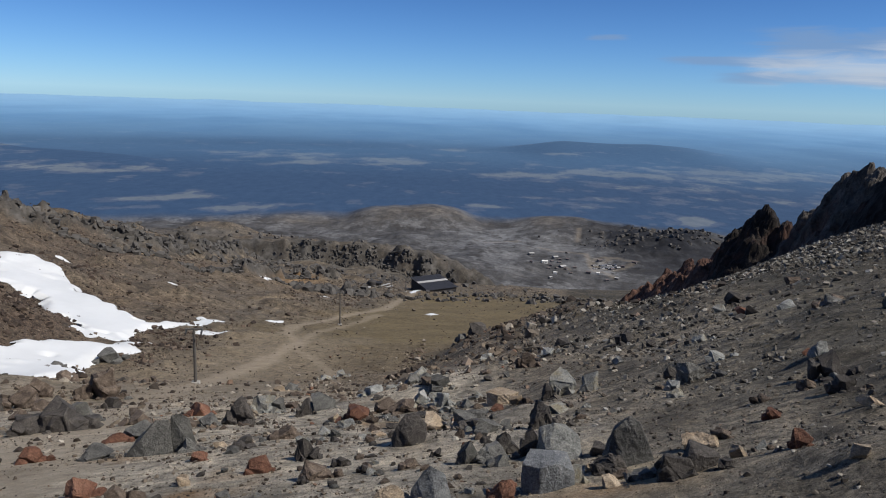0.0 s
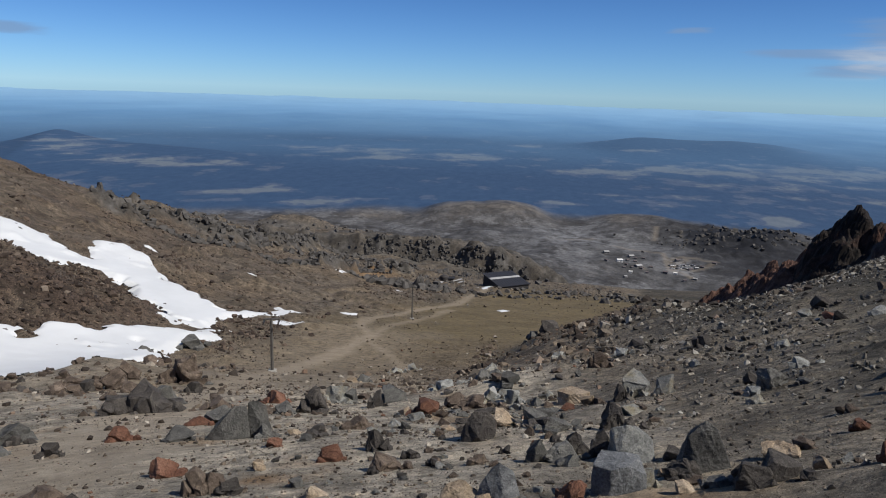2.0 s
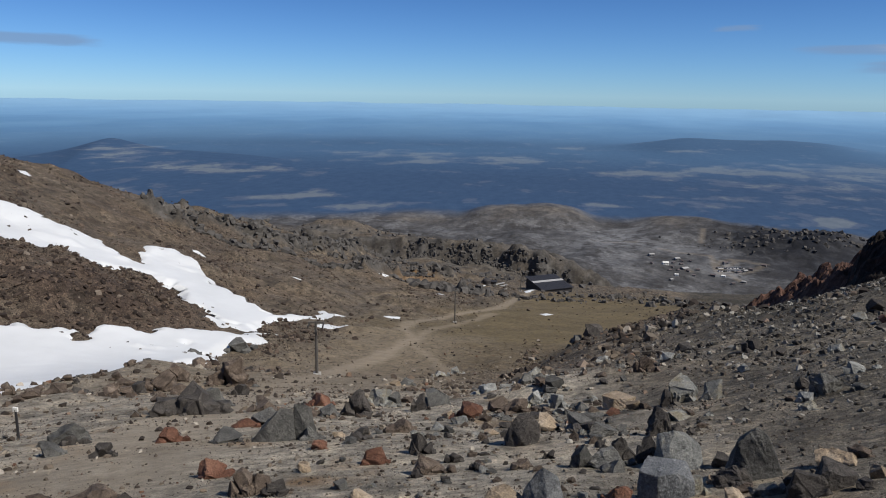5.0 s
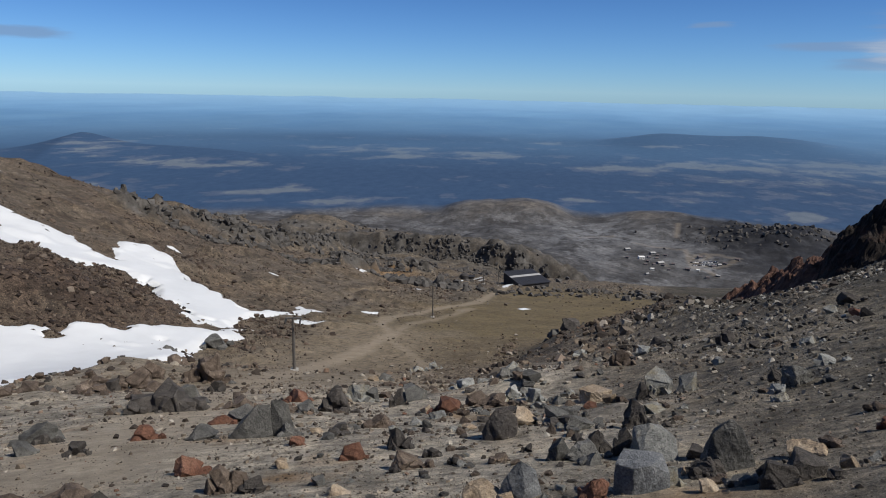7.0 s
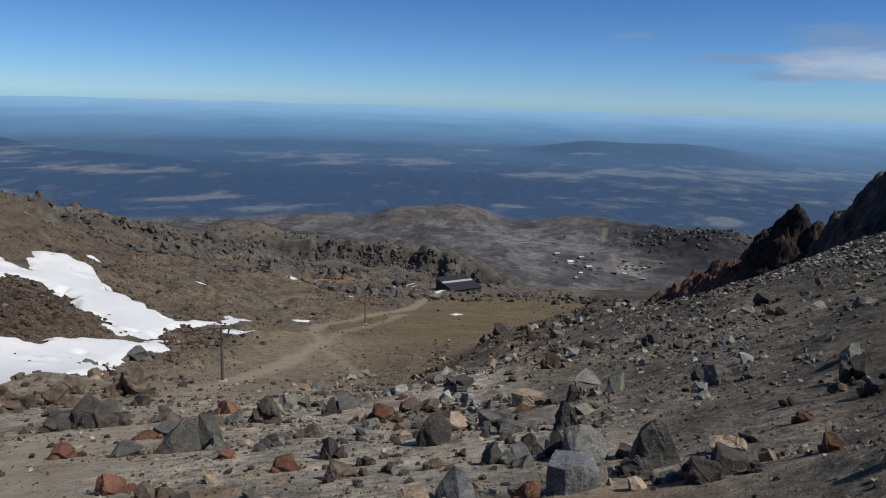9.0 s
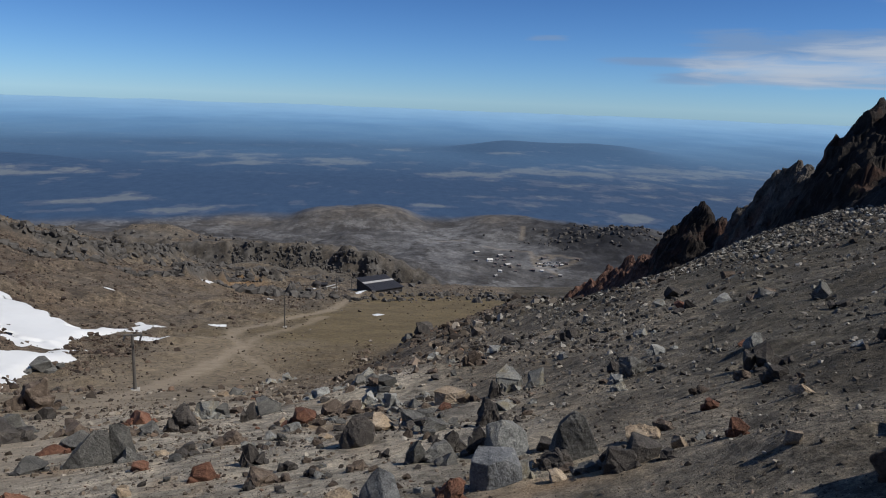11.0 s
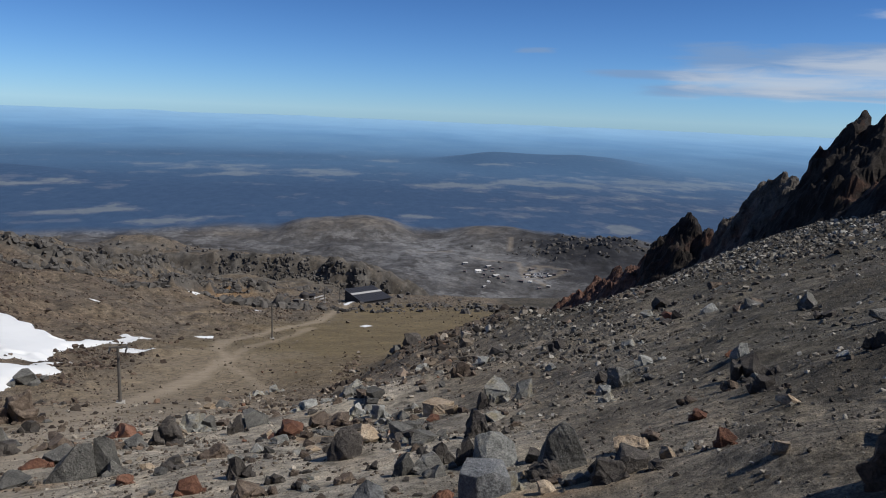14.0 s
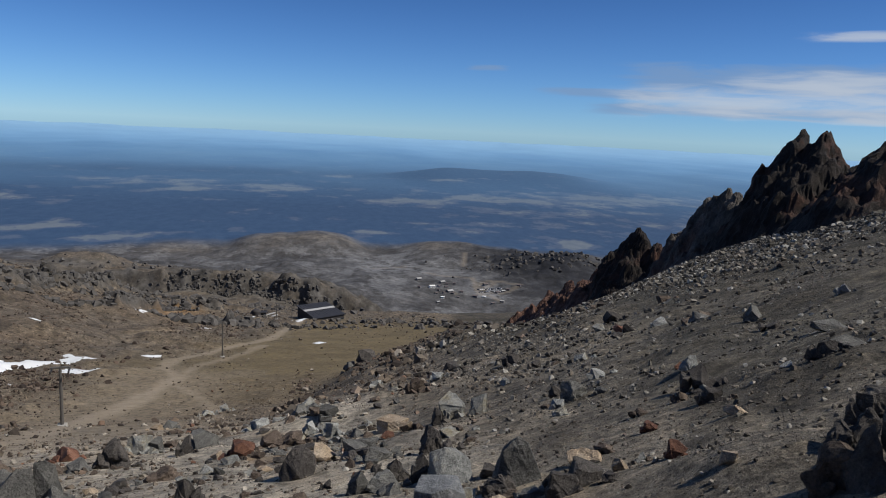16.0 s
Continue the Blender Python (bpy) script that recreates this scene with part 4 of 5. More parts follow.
boulders(1.87, 19.72, 0.94, 0.52, "tan", 48)
boulders(2.11, 18.19, 0.42, 0.38, "tan", 49)
boulders(3.34, 26.22, 0.85, 0.75, "brown", 50)
boulders(1.92, 11.70, 0.66, 0.50, "dark", 53)
boulders(2.51, 13.95, 0.78, 0.21, "pale", 54)
wedge(-5.82, 13.57, "grey", [(0.15, 0.1, 0.7), (0.4, 0.05, 0.68), (-0.48, 0.0, 0.05), (-0.48, 0.0, -0.2), (-0.05, -0.25, 0.0), (-0.05, -0.25, -0.2), (0.44, -0.15, 0.1), (0.44, -0.15, -0.2), (-0.2, 0.5, 0.2), (0.4, 0.5, 0.2), (-0.15, -0.05, 0.42)])
wedge(-5.26, 13.86, "grey", [(-0.2, 0.1, 0.78), (-0.02, 0.1, 0.8), (0.16, 0.05, 0.68), (0.28, 0.0, 0.1), (0.28, 0.0, -0.2), (-0.27, -0.1, 0.1), (-0.27, -0.1, -0.2), (0.02, -0.22, -0.1), (0.03, -0.16, 0.4), (0.1, 0.5, 0.3), (0.0, 0.4, -0.2)])
wedge(-0.48, 11.77, "dark", [(-0.3, 0.0, 0.1), (-0.23, 0.0, 0.34), (-0.1, 0.05, 0.5), (0.15, 0.05, 0.53), (0.29, 0.05, 0.38), (0.32, 0.0, 0.16), (0.2, -0.15, -0.12), (-0.24, -0.2, -0.12), (0.0, -0.24, 0.2), (0.0, 0.35, 0.3), (0.1, 0.4, -0.1), (-0.25, 0.3, -0.1)])
boulder(3.40, 18.67, 0.9, 0.82, "pale", 51)
boulder(3.98, 17.9, 0.6, 0.7, "pale", 52)
boulder(3.05, 18.4, 0.5, 0.5, "dark", 53)
boulders(-5.0, 13.6, 0.5, 0.4, "grey", 2)
wedge(1.68, 8.75, "pale", [(-0.15, 0.17, 0.40), (0.18, 0.18, 0.27), (0.27, -0.13, 0.02), (-0.21, -0.17, 0.07), (-0.22, -0.17, -0.15), (0.28, -0.13, -0.15), (-0.35, 0.2, 0.3), (-0.37, 0.25, -0.15), (0.2, 0.4, 0.08), (0.0, 0.42, 0.3)])
wedge(2.2, 7.6, "grey", [(-0.02, 0.05, 0.56), (0.1, 0.0, 0.5), (-0.2, -0.08, 0.4), (-0.25, -0.1, -0.1), (0.24, -0.12, -0.1), (0.27, -0.05, 0.12), (-0.2, 0.3, 0.3), (0.2, 0.35, 0.1), (0.2, 0.35, -0.1), (-0.3, 0.3, -0.1), (0.02, -0.2, -0.05)])
wedge(1.16, 6.85, "slate", [(-0.26, -0.05, 0.28), (-0.26, -0.05, -0.15), (-0.07, -0.15, 0.31), (-0.06, -0.18, -0.15), (0.1, -0.08, 0.35), (0.13, -0.14, -0.15), (0.28, 0.0, 0.24), (0.3, 0.0, -0.15), (-0.2, 0.3, 0.3), (0.2, 0.3, 0.3)])
boulders(1.47, 6.92, 0.31, 0.26, "pale", 57)
boulders(0.94, 9.65, 0.55, 0.41, "dark", 58)
boulders(0.82, 8.72, 0.34, 0.22, "grey", 59)
boulders(0.42, 9.15, 0.35, 0.41, "grey", 60)
boulders(1.32, 9.20, 0.34, 0.45, "dark", 61)
boulders(1.89, 7.30, 0.41, 0.26, "dark", 63)
boulders(2.42, 6.42, 0.59, 0.32, "dark", 64)
boulders(2.05, 6.57, 0.39, 0.17, "grey", 65)
boulders(2.98, 7.59, 0.41, 0.23, "tan", 66)
boulders(2.99, 6.61, 0.17, 0.17, "tan", 67)
boulders(3.34, 6.88, 0.15, 0.13, "pale", 68)
boulders(3.40, 7.99, 0.31, 0.15, "brown", 69)
boulders(3.36, 6.18, 0.25, 0.21, "redbrown", 70)
boulders(0.69, 6.57, 0.35, 0.31, "redbrown", 71)
wedge(-0.03, 6.91, "slate", [(-0.27, 0.0, -0.15), (-0.2, 0.05, 0.12), (-0.02, 0.1, 0.37), (0.14, 0.1, 0.27), (0.28, 0.0, -0.15), (0.0, -0.2, -0.1), (0.04, -0.1, 0.17), (0.1, 0.35, 0.1), (-0.1, 0.35, 0.1)])
boulders(-0.42, 6.99, 0.48, 0.23, "tan", 73)
boulders(1.75, 6.54, 0.21, 0.13, "tan", 74)
boulders(5.49, 16.04, 0.44, 0.34, "dark", 75)
boulders(5.44, 14.61, 0.78, 0.46, "grey", 76)
boulders(6.72, 16.60, 0.61, 0.26, "pale", 77)
boulders(4.55, 12.99, 0.38, 0.23, "pale", 78)
boulders(8.11, 30.42, 0.86, 0.63, "dark", 79)
boulders(8.04, 26.49, 0.57, 0.41, "dark", 80)
boulders(6.24, 10.96, 0.66, 0.48, "dark", 81)
boulders(6.96, 12.66, 0.39, 0.34, "pale", 82)
boulders(5.61, 10.38, 0.32, 0.22, "brown", 83)
boulders(5.42, 9.11, 0.40, 0.27, "dark", 84)
boulders(4.21, 8.51, 0.25, 0.16, "redbrown", 85)
boulders(4.78, 10.07, 0.33, 0.14, "brown", 86)
boulders(-11.07, 51.25, 1.20, 0.69, "grey", 87)
boulders(-11.27, 48.39, 0.88, 0.47, "tan", 88)
boulders(-14.99, 90.57, 2.10, 1.03, "pale", 89)
boulders(-13.50, 94.97, 1.85, 1.08, "pale", 90)
boulders(3.66, 112.17, 2.54, 1.46, "grey", 91)
boulders(4.11, 58.89, 1.23, 0.77, "pale", 92)
boulders(3.26, 32.82, 0.87, 0.43, "grey", 93)
boulders(6.37, 111.93, 3.88, 2.48, "dark", 94)
boulders(6.27, 39.47, 0.90, 0.52, "pale", 95)
boulders(8.75, 23.20, 0.63, 0.32, "pale", 96)
boulders(5.44, 9.19, 0.46, 0.18, "brown", 97)
boulders(4.95, 7.78, 0.32, 0.15, "tan", 98)
boulders(6.66, 9.28, 0.25, 0.12, "pale", 99)
boulders(7.50, 9.16, 0.62, 0.2, "slab", 100)
boulders(6.94, 9.01, 0.44, 0.33, "dark", 101)
boulders(9.56, 12.26, 0.7, 0.26, "slab", 102)
boulders(4.90, 5.60, 0.42, 0.37, "dark", 103)
boulders(4.05, 4.73, 0.45, 0.34, "dark", 104)
boulders(3.41, 4.14, 0.40, 0.40, "brown", 105)
boulders(3.64, 3.90, 0.60, 0.74, "dark", 106)
boulders(3.24, 5.12, 0.14, 0.14, "tan", 107)
boulders(11.89, 18.42, 0.55, 0.59, "grey", 108)
boulders(12.60, 22.44, 0.86, 0.41, "grey", 109)
boulders(10.55, 15.62, 0.54, 0.27, "dark", 110)
boulders(13.99, 17.64, 0.48, 0.32, "pale", 111)
boulders(14.57, 34.49, 1.26, 0.60, "dark", 112)
boulders(17.09, 33.81, 0.70, 0.47, "grey", 113)
boulders(-11.07, 13.88, 0.97, 0.57, "grey", 114)
boulders(-21.80, 27.06, 1.39, 0.58, "brown", 115)
boulders(-21.65, 28.32, 0.87, 0.46, "dark", 116)
boulders(-20.90, 24.37, 1.17, 0.48, "brown", 117)
boulders(-19.58, 27.46, 1.00, 0.50, "brown", 118)
boulders(-5.77, 7.56, 0.76, 0.39, "brown", 119)
boulders(-5.28, 7.44, 0.52, 0.27, "dark", 120)
boulders(-6.49, 7.46, 0.58, 0.29, "brown", 121)
boulders(-10.09, 12.22, 0.48, 0.33, "grey", 122)
boulders(-8.66, 11.80, 0.47, 0.31, "dark", 123)
boulders(-21.81, 33.05, 0.97, 0.74, "dark", 124)
boulders(-18.57, 27.10, 0.86, 0.43, "brown", 125)
boulders(-17.09, 29.58, 1.20, 0.64, "brown", 126)
boulders(-10.64, 13.59, 0.61, 0.29, "dark", 127)
boulders(-15.07, 31.18, 0.92, 0.72, "dark", 128)
boulders(-43.29, 79.14, 2.82, 1.67, "brown", 129)
boulders(-20.69, 34.12, 1.26, 0.97, "brown", 130)
boulders(-3.39, 14.87, 0.73, 0.34, "brown", 300)
boulders(-3.76, 12.84, 0.41, 0.19, "dark", 301)
boulders(-1.68, 9.73, 0.24, 0.19, "dark", 302)
boulders(-1.81, 9.12, 0.18, 0.14, "dark", 303)
boulders(-2.71, 8.45, 0.23, 0.15, "grey", 304)
boulders(-2.22, 7.77, 0.32, 0.16, "tan", 305)
boulders(-7.27, 16.30, 0.84, 0.48, "grey", 306)
boulders(-3.78, 9.92, 0.19, 0.17, "tan", 307)
boulders(-1.05, 20.68, 0.97, 0.52, "brown", 308)
boulders(-0.52, 21.62, 0.74, 0.57, "pale", 309)
boulders(0.19, 20.91, 0.59, 0.55, "pale", 310)
boulders(0.82, 15.52, 0.73, 0.39, "grey", 311)
boulders(0.93, 12.03, 0.61, 0.29, "grey", 312)
boulders(0.80, 9.16, 0.53, 0.30, "grey", 314)
boulders(-0.36, 9.34, 0.33, 0.18, "brown", 315)
boulders(0.01, 10.15, 0.18, 0.15, "dark", 316)
boulders(-1.02, 9.54, 0.22, 0.16, "dark", 317)
boulders(1.95, 7.43, 0.37, 0.21, "dark", 318)
boulders(2.28, 6.24, 0.39, 0.25, "dark", 319)
boulders(1.79, 7.54, 0.19, 0.11, "tan", 320)
boulders(1.94, 6.94, 0.23, 0.11, "brown", 321)
boulders(4.85, 14.09, 0.37, 0.22, "pale", 322)
boulders(2.12, 8.56, 0.30, 0.18, "dark", 323)
boulders(2.24, 6.65, 0.27, 0.10, "grey", 326)


rim = random.Random(31)
for k in range(46):
    t = k / 45
    bx, by = -27 + 4 * rim.gauss(0, 0.5) - 14 * t + 11 * t * t, 29 + 46 * t + rim.gauss(0, 2.5)
    w = rim.uniform(0.4, 0.95)
    boulder(bx, by, w, w * rim.uniform(0.45, 0.8), rim.choice(("brown", "brown", "brown", "dark", "grey")), 700 + k)


def pinnacle(px, py, top, reach, seed, n=84, blunt=1.0):
    """One broken rock tower over its patch of the ridge."""
    m = reach * 1.3
    X, Y = np.meshgrid(np.linspace(px - m, px + m, n), np.linspace(py - m, py + m, n))
    wx = X + 0.9 * fbm(X / 7, Y / 7, 2, seed) + 0.3 * fbm(X / 1.9, Y / 1.9, 2, seed + 8)
    wy = Y + 0.9 * fbm(X / 6.5, Y / 6.5, 2, seed + 1) + 0.3 * fbm(X / 1.8, Y / 1.8, 2, seed + 9)
    lie = landform(X, Y)
    d = np.hypot(wx - px, wy - py) / reach
    d = (np.sqrt(d * d + 0.003) - 0.01) ** blunt
    h = (top - lie + 3) * np.clip(1.03 - d, 0, 1)
    Z = lie - 3 + h
    grow = step(h, 1, 7)
    Z = Z + grow * (1.0 * ridged(X / 5.2, Y / 5.2, 3, seed + 2) - 0.5)
    for size, amp in ((3.2, 1.5), (1.5, 0.8)):
        Z = Z + grow * amp * np.round(3 * vnoise(X / size, Y / size, seed + int(size * 10))) / 3
    ledge = 1.6 + 0.5 * vnoise(X / 9, Y / 9, seed + 3)
    Z = np.where(h > 2.5, 0.85 * Z + 0.15 * (np.floor(Z / ledge + 0.5 * vnoise(X / 2, Y / 2, seed + 4)) * ledge + 0.8), Z)
    X = X + 0.3 * vnoise(Z / 1.2, Y / 1.9, seed + 5) * grow
    Y = Y + 0.3 * vnoise(Z / 1.1, X / 1.8, seed + 6) * grow
    keep = h > 0.05
    quad = keep[:-1, :-1] | keep[1:, :-1] | keep[:-1, 1:] | keep[1:, 1:]
    idx = np.arange(n * n).reshape(n, n)
    f = np.stack([idx[:-1, :-1], idx[:-1, 1:], idx[1:, 1:], idx[1:, :-1]], -1)[quad]
    used, inv = np.unique(f, return_inverse=True)
    return np.stack([X, Y, Z], -1).reshape(-1, 3)[used], inv.reshape(-1, 4)


def crag(label, seed, spires, rock=None, blunt=1.0):
    """A rock outcrop on the ridge: broken towers, each (x, y, top, reach) in the plan."""
    cx, cy = np.mean([p[0] for p in spires]), np.mean([p[1] for p in spires])
    at = Vector((cx, cy, float(landform(cx, cy))))
    ob = new("crag")
    ob.location = at
    for k, (px, py, top, reach) in enumerate(spires):
        p, f = pinnacle(px, py, top, reach, seed, 84, blunt)
        tower = new("pinnacle", mesh_from("pinnacle", p - np.array(at), f, rock or CRAG_SHADED, False))
        tower.parent = ob
    return tagged(ob, label, "rock outcrop", "crags along the ridge")


crag("low jagged red-brown rock rib along the ridge", 101, [(63.5, 239.7, -66.3, 11.5), (67.3, 230.4, -57.0, 13), (70.8, 220.9, -50.0, 14.5), (74.5, 213.4, -45.0, 14.5), (77.2, 203.9, -40.5, 14), (77.9, 195.0, -35.5, 12.4)], CRAG_RED)
crag("dark pointed rock tower with reddish flanks", 111, [(79.4, 187.9, -27.7, 11), (81.5, 182.6, -22.5, 12.5), (84.6, 177.9, -26.0, 12), (85.7, 171.8, -27.5, 10)], None, 1.15)
crag("broad grey-brown rock tower with furrowed face", 121, [(87.1, 166.6, -21.6, 9.5), (88.1, 159.4, -14.0, 10.5), (88.8, 154.6, -12.0, 11.5), (89.5, 150.2, -12.6, 10.5)], CRAG_GREY_LIT, 1.5)
crag("tall twin-pointed dark rock peak", 131, [(91.3, 145.8, -7.5, 10.4), (92.7, 142.5, -3.9, 12.8), (93.2, 138.6, 0.1, 16.4), (93.5, 136.6, 4.6, 17.6), (95.1, 131.2, 4.1, 17.6), (96.5, 127.6, 0.1, 16.4), (96.8, 123.6, -2.7, 15.2)])
crag("dark rock shoulder beside the twin peak", 141, [(95.8, 120.6, -2.3, 16.4), (95.4, 117.0, -0.2, 17.6), (95.4, 113.2, 1.0, 18.8), (93.8, 106.6, 2.2, 18.8)])


def outcrop(label, seed, knobs):
    """A low knot of dark lava: knobs are (x, y, height, reach)."""
    cx, cy = np.mean([k[0] for k in knobs]), np.mean([k[1] for k in knobs])
    at = Vector((cx, cy, float(landform(cx, cy))))
    ob = new("lava_outcrop")
    ob.location = at
    for x, y, high, reach in knobs:
        p, f = pinnacle(x, y, float(landform(x, y)) + high, reach, seed, 56)
        knob = new("knob", mesh_from("knob", p - np.array(at), f, LAVA, False))
        knob.parent = ob
    return tagged(ob, label, "rock outcrop", "lava outcrops below the plateau")


outcrop("dark lava outcrop above the snow patch", 151, [(-47, 268, 3.2, 7), (-42, 265, 4.6, 8), (-36, 263, 4.8, 8), (-30, 259, 2.6, 6), (-25, 257, 2.0, 5)])
outcrop("low dark lava rib beside the ochre soil", 161, [(8, 276, 2.0, 7), (17, 290, 2.2, 8), (25, 284, 2.4, 7), (33, 250, 2.2, 6)])
outcrop("low dark lava rib below the plateau", 171, [(-80, 318, 2.6, 8), (-70, 306, 2.8, 7), (-60, 296, 2.2, 7), (-92, 330, 2.6, 9)])
outcrop("dark lava heap at the end of the ridge", 181, [(40, 258, 2.0, 6), (48, 262, 2.4, 7), (56, 258, 2.6, 6)])


def scatter_rubble():
    """Loose stones of all sizes over the slopes, too many to count."""
    rng = np.random.default_rng(77)
    V, Fc, G, B, base = [], [], [], [], 0
    shapes = {1: [chip(rng) for _ in range(30)], 2: [cut_block(rng, 6, 0.27, 0) for _ in range(30)]}
    n = 105000
    az = np.radians(rng.uniform(-46, 45, n))
    d = np.exp(rng.uniform(math.log(4.5), math.log(420), n))
    x, y = d * np.sin(az), d * np.cos(az)
    track, ochre, sand = covers(x, y)
    clump = fbm(x / (0.12 * d + 1), y / (0.12 * d + 1), 3, 61)
    right = step(x - 0.25 * y, 0, 12) * (1 - step(d, 45, 110))
    dens = np.clip(0.5 + 0.7 * clump, 0.05, 1) * (1 - 0.95 * track) * (1 - 0.93 * ochre) * (1 - 0.55 * sand) * (1 - 0.3 * right)
    scree = step(x - (113 - 0.2 * y), -50, -14) * step(d, 60, 100) * (1 - step(y, 215, 245))
    dens = np.clip(dens + 0.8 * scree, 0, 1) * (1 - step(x - (113 - 0.2 * y), -1, 2))
    dens = dens * (1 - 0.6 * (1 - step(near_line(x, y, TRACKS[0][2])[0], 4, 16)) * step(d, 30, 45))
    keep = rng.random(n) < dens
    x, y, d, scree, right = x[keep], y[keep], d[keep], scree[keep], right[keep]
    belt = step(x - 0.12 * y, -14, -2) * (1 - step(x - 0.12 * y, 6, 22)) * step(d, 14, 35) * (1 - ochre[keep])
    size = 0.0009 * (1 + 0.4 * belt) * (1 - rng.random(len(x))) ** -0.62 * d
    cap = np.where(x < -4, 0.0095, np.where(x > 0.12 * y, 0.008, 0.0125))
    cap = cap - (cap - 0.0042) * step(d, 45, 90) * (1 - belt) * (x < 0.12 * y)
    size = np.minimum(size, np.minimum(cap * d, 1.0))
    size = np.maximum(size, 0.014)
    m = 42000
    paz, pd = np.radians(rng.uniform(-44, 44, m)), np.exp(rng.uniform(math.log(5), math.log(48), m))
    px, py = pd * np.sin(paz), pd * np.cos(paz)
    lump = fbm(px / 1.7, py / 1.7, 3, 66)
    ok = rng.random(m) < np.clip(0.55 + 0.8 * lump, 0.08, 1)
    px, py, pd = px[ok], py[ok], pd[ok]
    x, y, d = np.concatenate([x, px]), np.concatenate([y, py]), np.concatenate([d, pd])
    size = np.concatenate([size, np.minimum(pd * 0.0013 * (1 - rng.random(len(pd))) ** -0.45, 0.006 * pd)])
    scree = np.concatenate([scree, np.zeros(len(pd))])
    m = 5200
    caz, cd = np.radians(rng.uniform(-32, 32, m)), np.exp(rng.uniform(math.log(6.5), math.log(60), m))
    cx, cy = cd * np.sin(caz), cd * np.cos(caz)
    lump = fbm(cx / 2.2, cy / 2.2, 2, 67)
    middle = np.exp(-((np.degrees(caz) - 3) / 13) ** 2)
    ok = rng.random(m) < np.clip(1.3 * lump + 0.05, 0, 1) * (0.2 + 0.8 * middle) * (1 - covers(cx, cy)[0])
    cx, cy, cd = cx[ok], cy[ok], cd[ok]
    x, y, d = np.concatenate([x, cx]), np.concatenate([y, cy]), np.concatenate([d, cd])
    size = np.concatenate([size, cd * np.minimum(0.0042 * (1 - rng.random(len(cd))) ** -0.5, 0.018)])
    scree = np.concatenate([scree, np.full(len(cd), 0.5)])
    m = 70000
    sy = rng.uniform(70, 235, m)
    sx = (113 - 0.2 * sy) - np.abs(rng.normal(0, 34, m)) + 1
    ok = (rng.random(m) < np.clip(0.75 + 0.6 * fbm(sx / 9, sy / 9, 2, 68), 0.1, 1)) & (sx > 0.25 * sy - 6)
    sx, sy = sx[ok], sy[ok]
    sd = np.hypot(sx, sy)
    x, y, d = np.concatenate([x, sx]), np.concatenate([y, sy]), np.concatenate([d, sd])
    size = np.concatenate([size, np.minimum(0.17 * (1 - rng.random(len(sd))) ** -0.4, 0.8)])
    scree = np.concatenate([scree, np.ones(len(sd))])
    m = 40000
    sx, sy = rng.uniform(6, 80, m), rng.uniform(14, 160, m)
    sd = np.hypot(sx, sy)
    lump = fbm(sx / (0.06 * sd + 1), sy / (0.06 * sd + 1), 3, 69)
    ok = (sx > 0.22 * sy) & (sx < 111 - 0.2 * sy) & (rng.random(m) < np.clip(0.14 + 0.9 * step(sd, 30, 90) + 0.8 * lump, 0.04, 1))
    sx, sy, sd = sx[ok], sy[ok], sd[ok]
    x, y, d = np.concatenate([x, sx]), np.concatenate([y, sy]), np.concatenate([d, sd])
    size = np.concatenate([size, np.minimum(np.minimum(0.0017 * sd * (1 - rng.random(len(sd))) ** -0.42, 0.0065 * sd), 0.7)])
    scree = np.concatenate([scree, np.full(len(sd), 0.7)])
    for m, x0, x1, y0, y1, small, large, seed in ((5000, -6, 32, 70, 140, 0.24, 1.3, 93), (9000, -92, -42, 66, 128, 0.26, 0.9, 94), (20000, -150, -34, 100, 330, 0.3, 1.1, 95), (3000, -60, 60, 215, 300, 0.35, 1.3, 96), (9000, -44, 14, 55, 215, 0.14, 0.6, 99)):
        sx, sy = rng.uniform(x0, x1, m), rng.uniform(y0, y1, m)
        sd = np.hypot(sx, sy)
        lump = fbm(sx / (0.05 * sd), sy / (0.05 * sd), 3, seed)
        bare = covers(sx, sy)
        ok = rng.random(m) < np.clip(0.35 + 1.1 * lump, 0.02, 1) * (1 - 0.95 * bare[0]) * (1 - 0.8 * bare[1])
        sx, sy, sd = sx[ok], sy[ok], sd[ok]
        x, y, d = np.concatenate([x, sx]), np.concatenate([y, sy]), np.concatenate([d, sd])
        size = np.concatenate([size, np.minimum(small * (1 - rng.random(len(sd))) ** -0.4, large)])
        scree = np.concatenate([scree, np.zeros(len(sd))])
    burnt = np.clip(step(-x, 12, 40) * step(d, 55, 75) + 0.6 * step(d, 70, 90) * (x > -6) * (x < 32) * (scree == 0), 0, 1)
    z = height(x, y)
    grey = np.clip((0.9 * scree + 0.85 * step(x - 0.1 * y, -1, 5)) * (1 - 0.5 * (vnoise(x / 5, y / 5, 92) > 0.1)), 0, 1)
    # the largest loose stones of the near slope lie there singly
    chosen = np.nonzero((size / d > 0.0095) & (d < 45))[0]
    chosen = chosen[np.argsort(-size[chosen] / d[chosen])][:300]
    kinds = [("grey", ROCK_GREY, "grey"), ("brown", ROCK_BROWN, "brown"), ("dark", ROCK_DARK, "dark grey"), ("pale", ROCK_PALE, "pale grey"), ("brown", ROCK_RED, "red-brown")]
    mould = {}
    for i in chosen:
        which = int(rng.choice(5, p=(0.3, 0.3, 0.2, 0.14, 0.06)))
        key = (which, int(rng.integers(6)))
        kind, material, colour = kinds[which]
        if key not in mould:
            p, f = STYLES["chunky" if key[1] % 2 else "sharp"][key[1] + which]
            p, f = finer_to(p, f, 200)
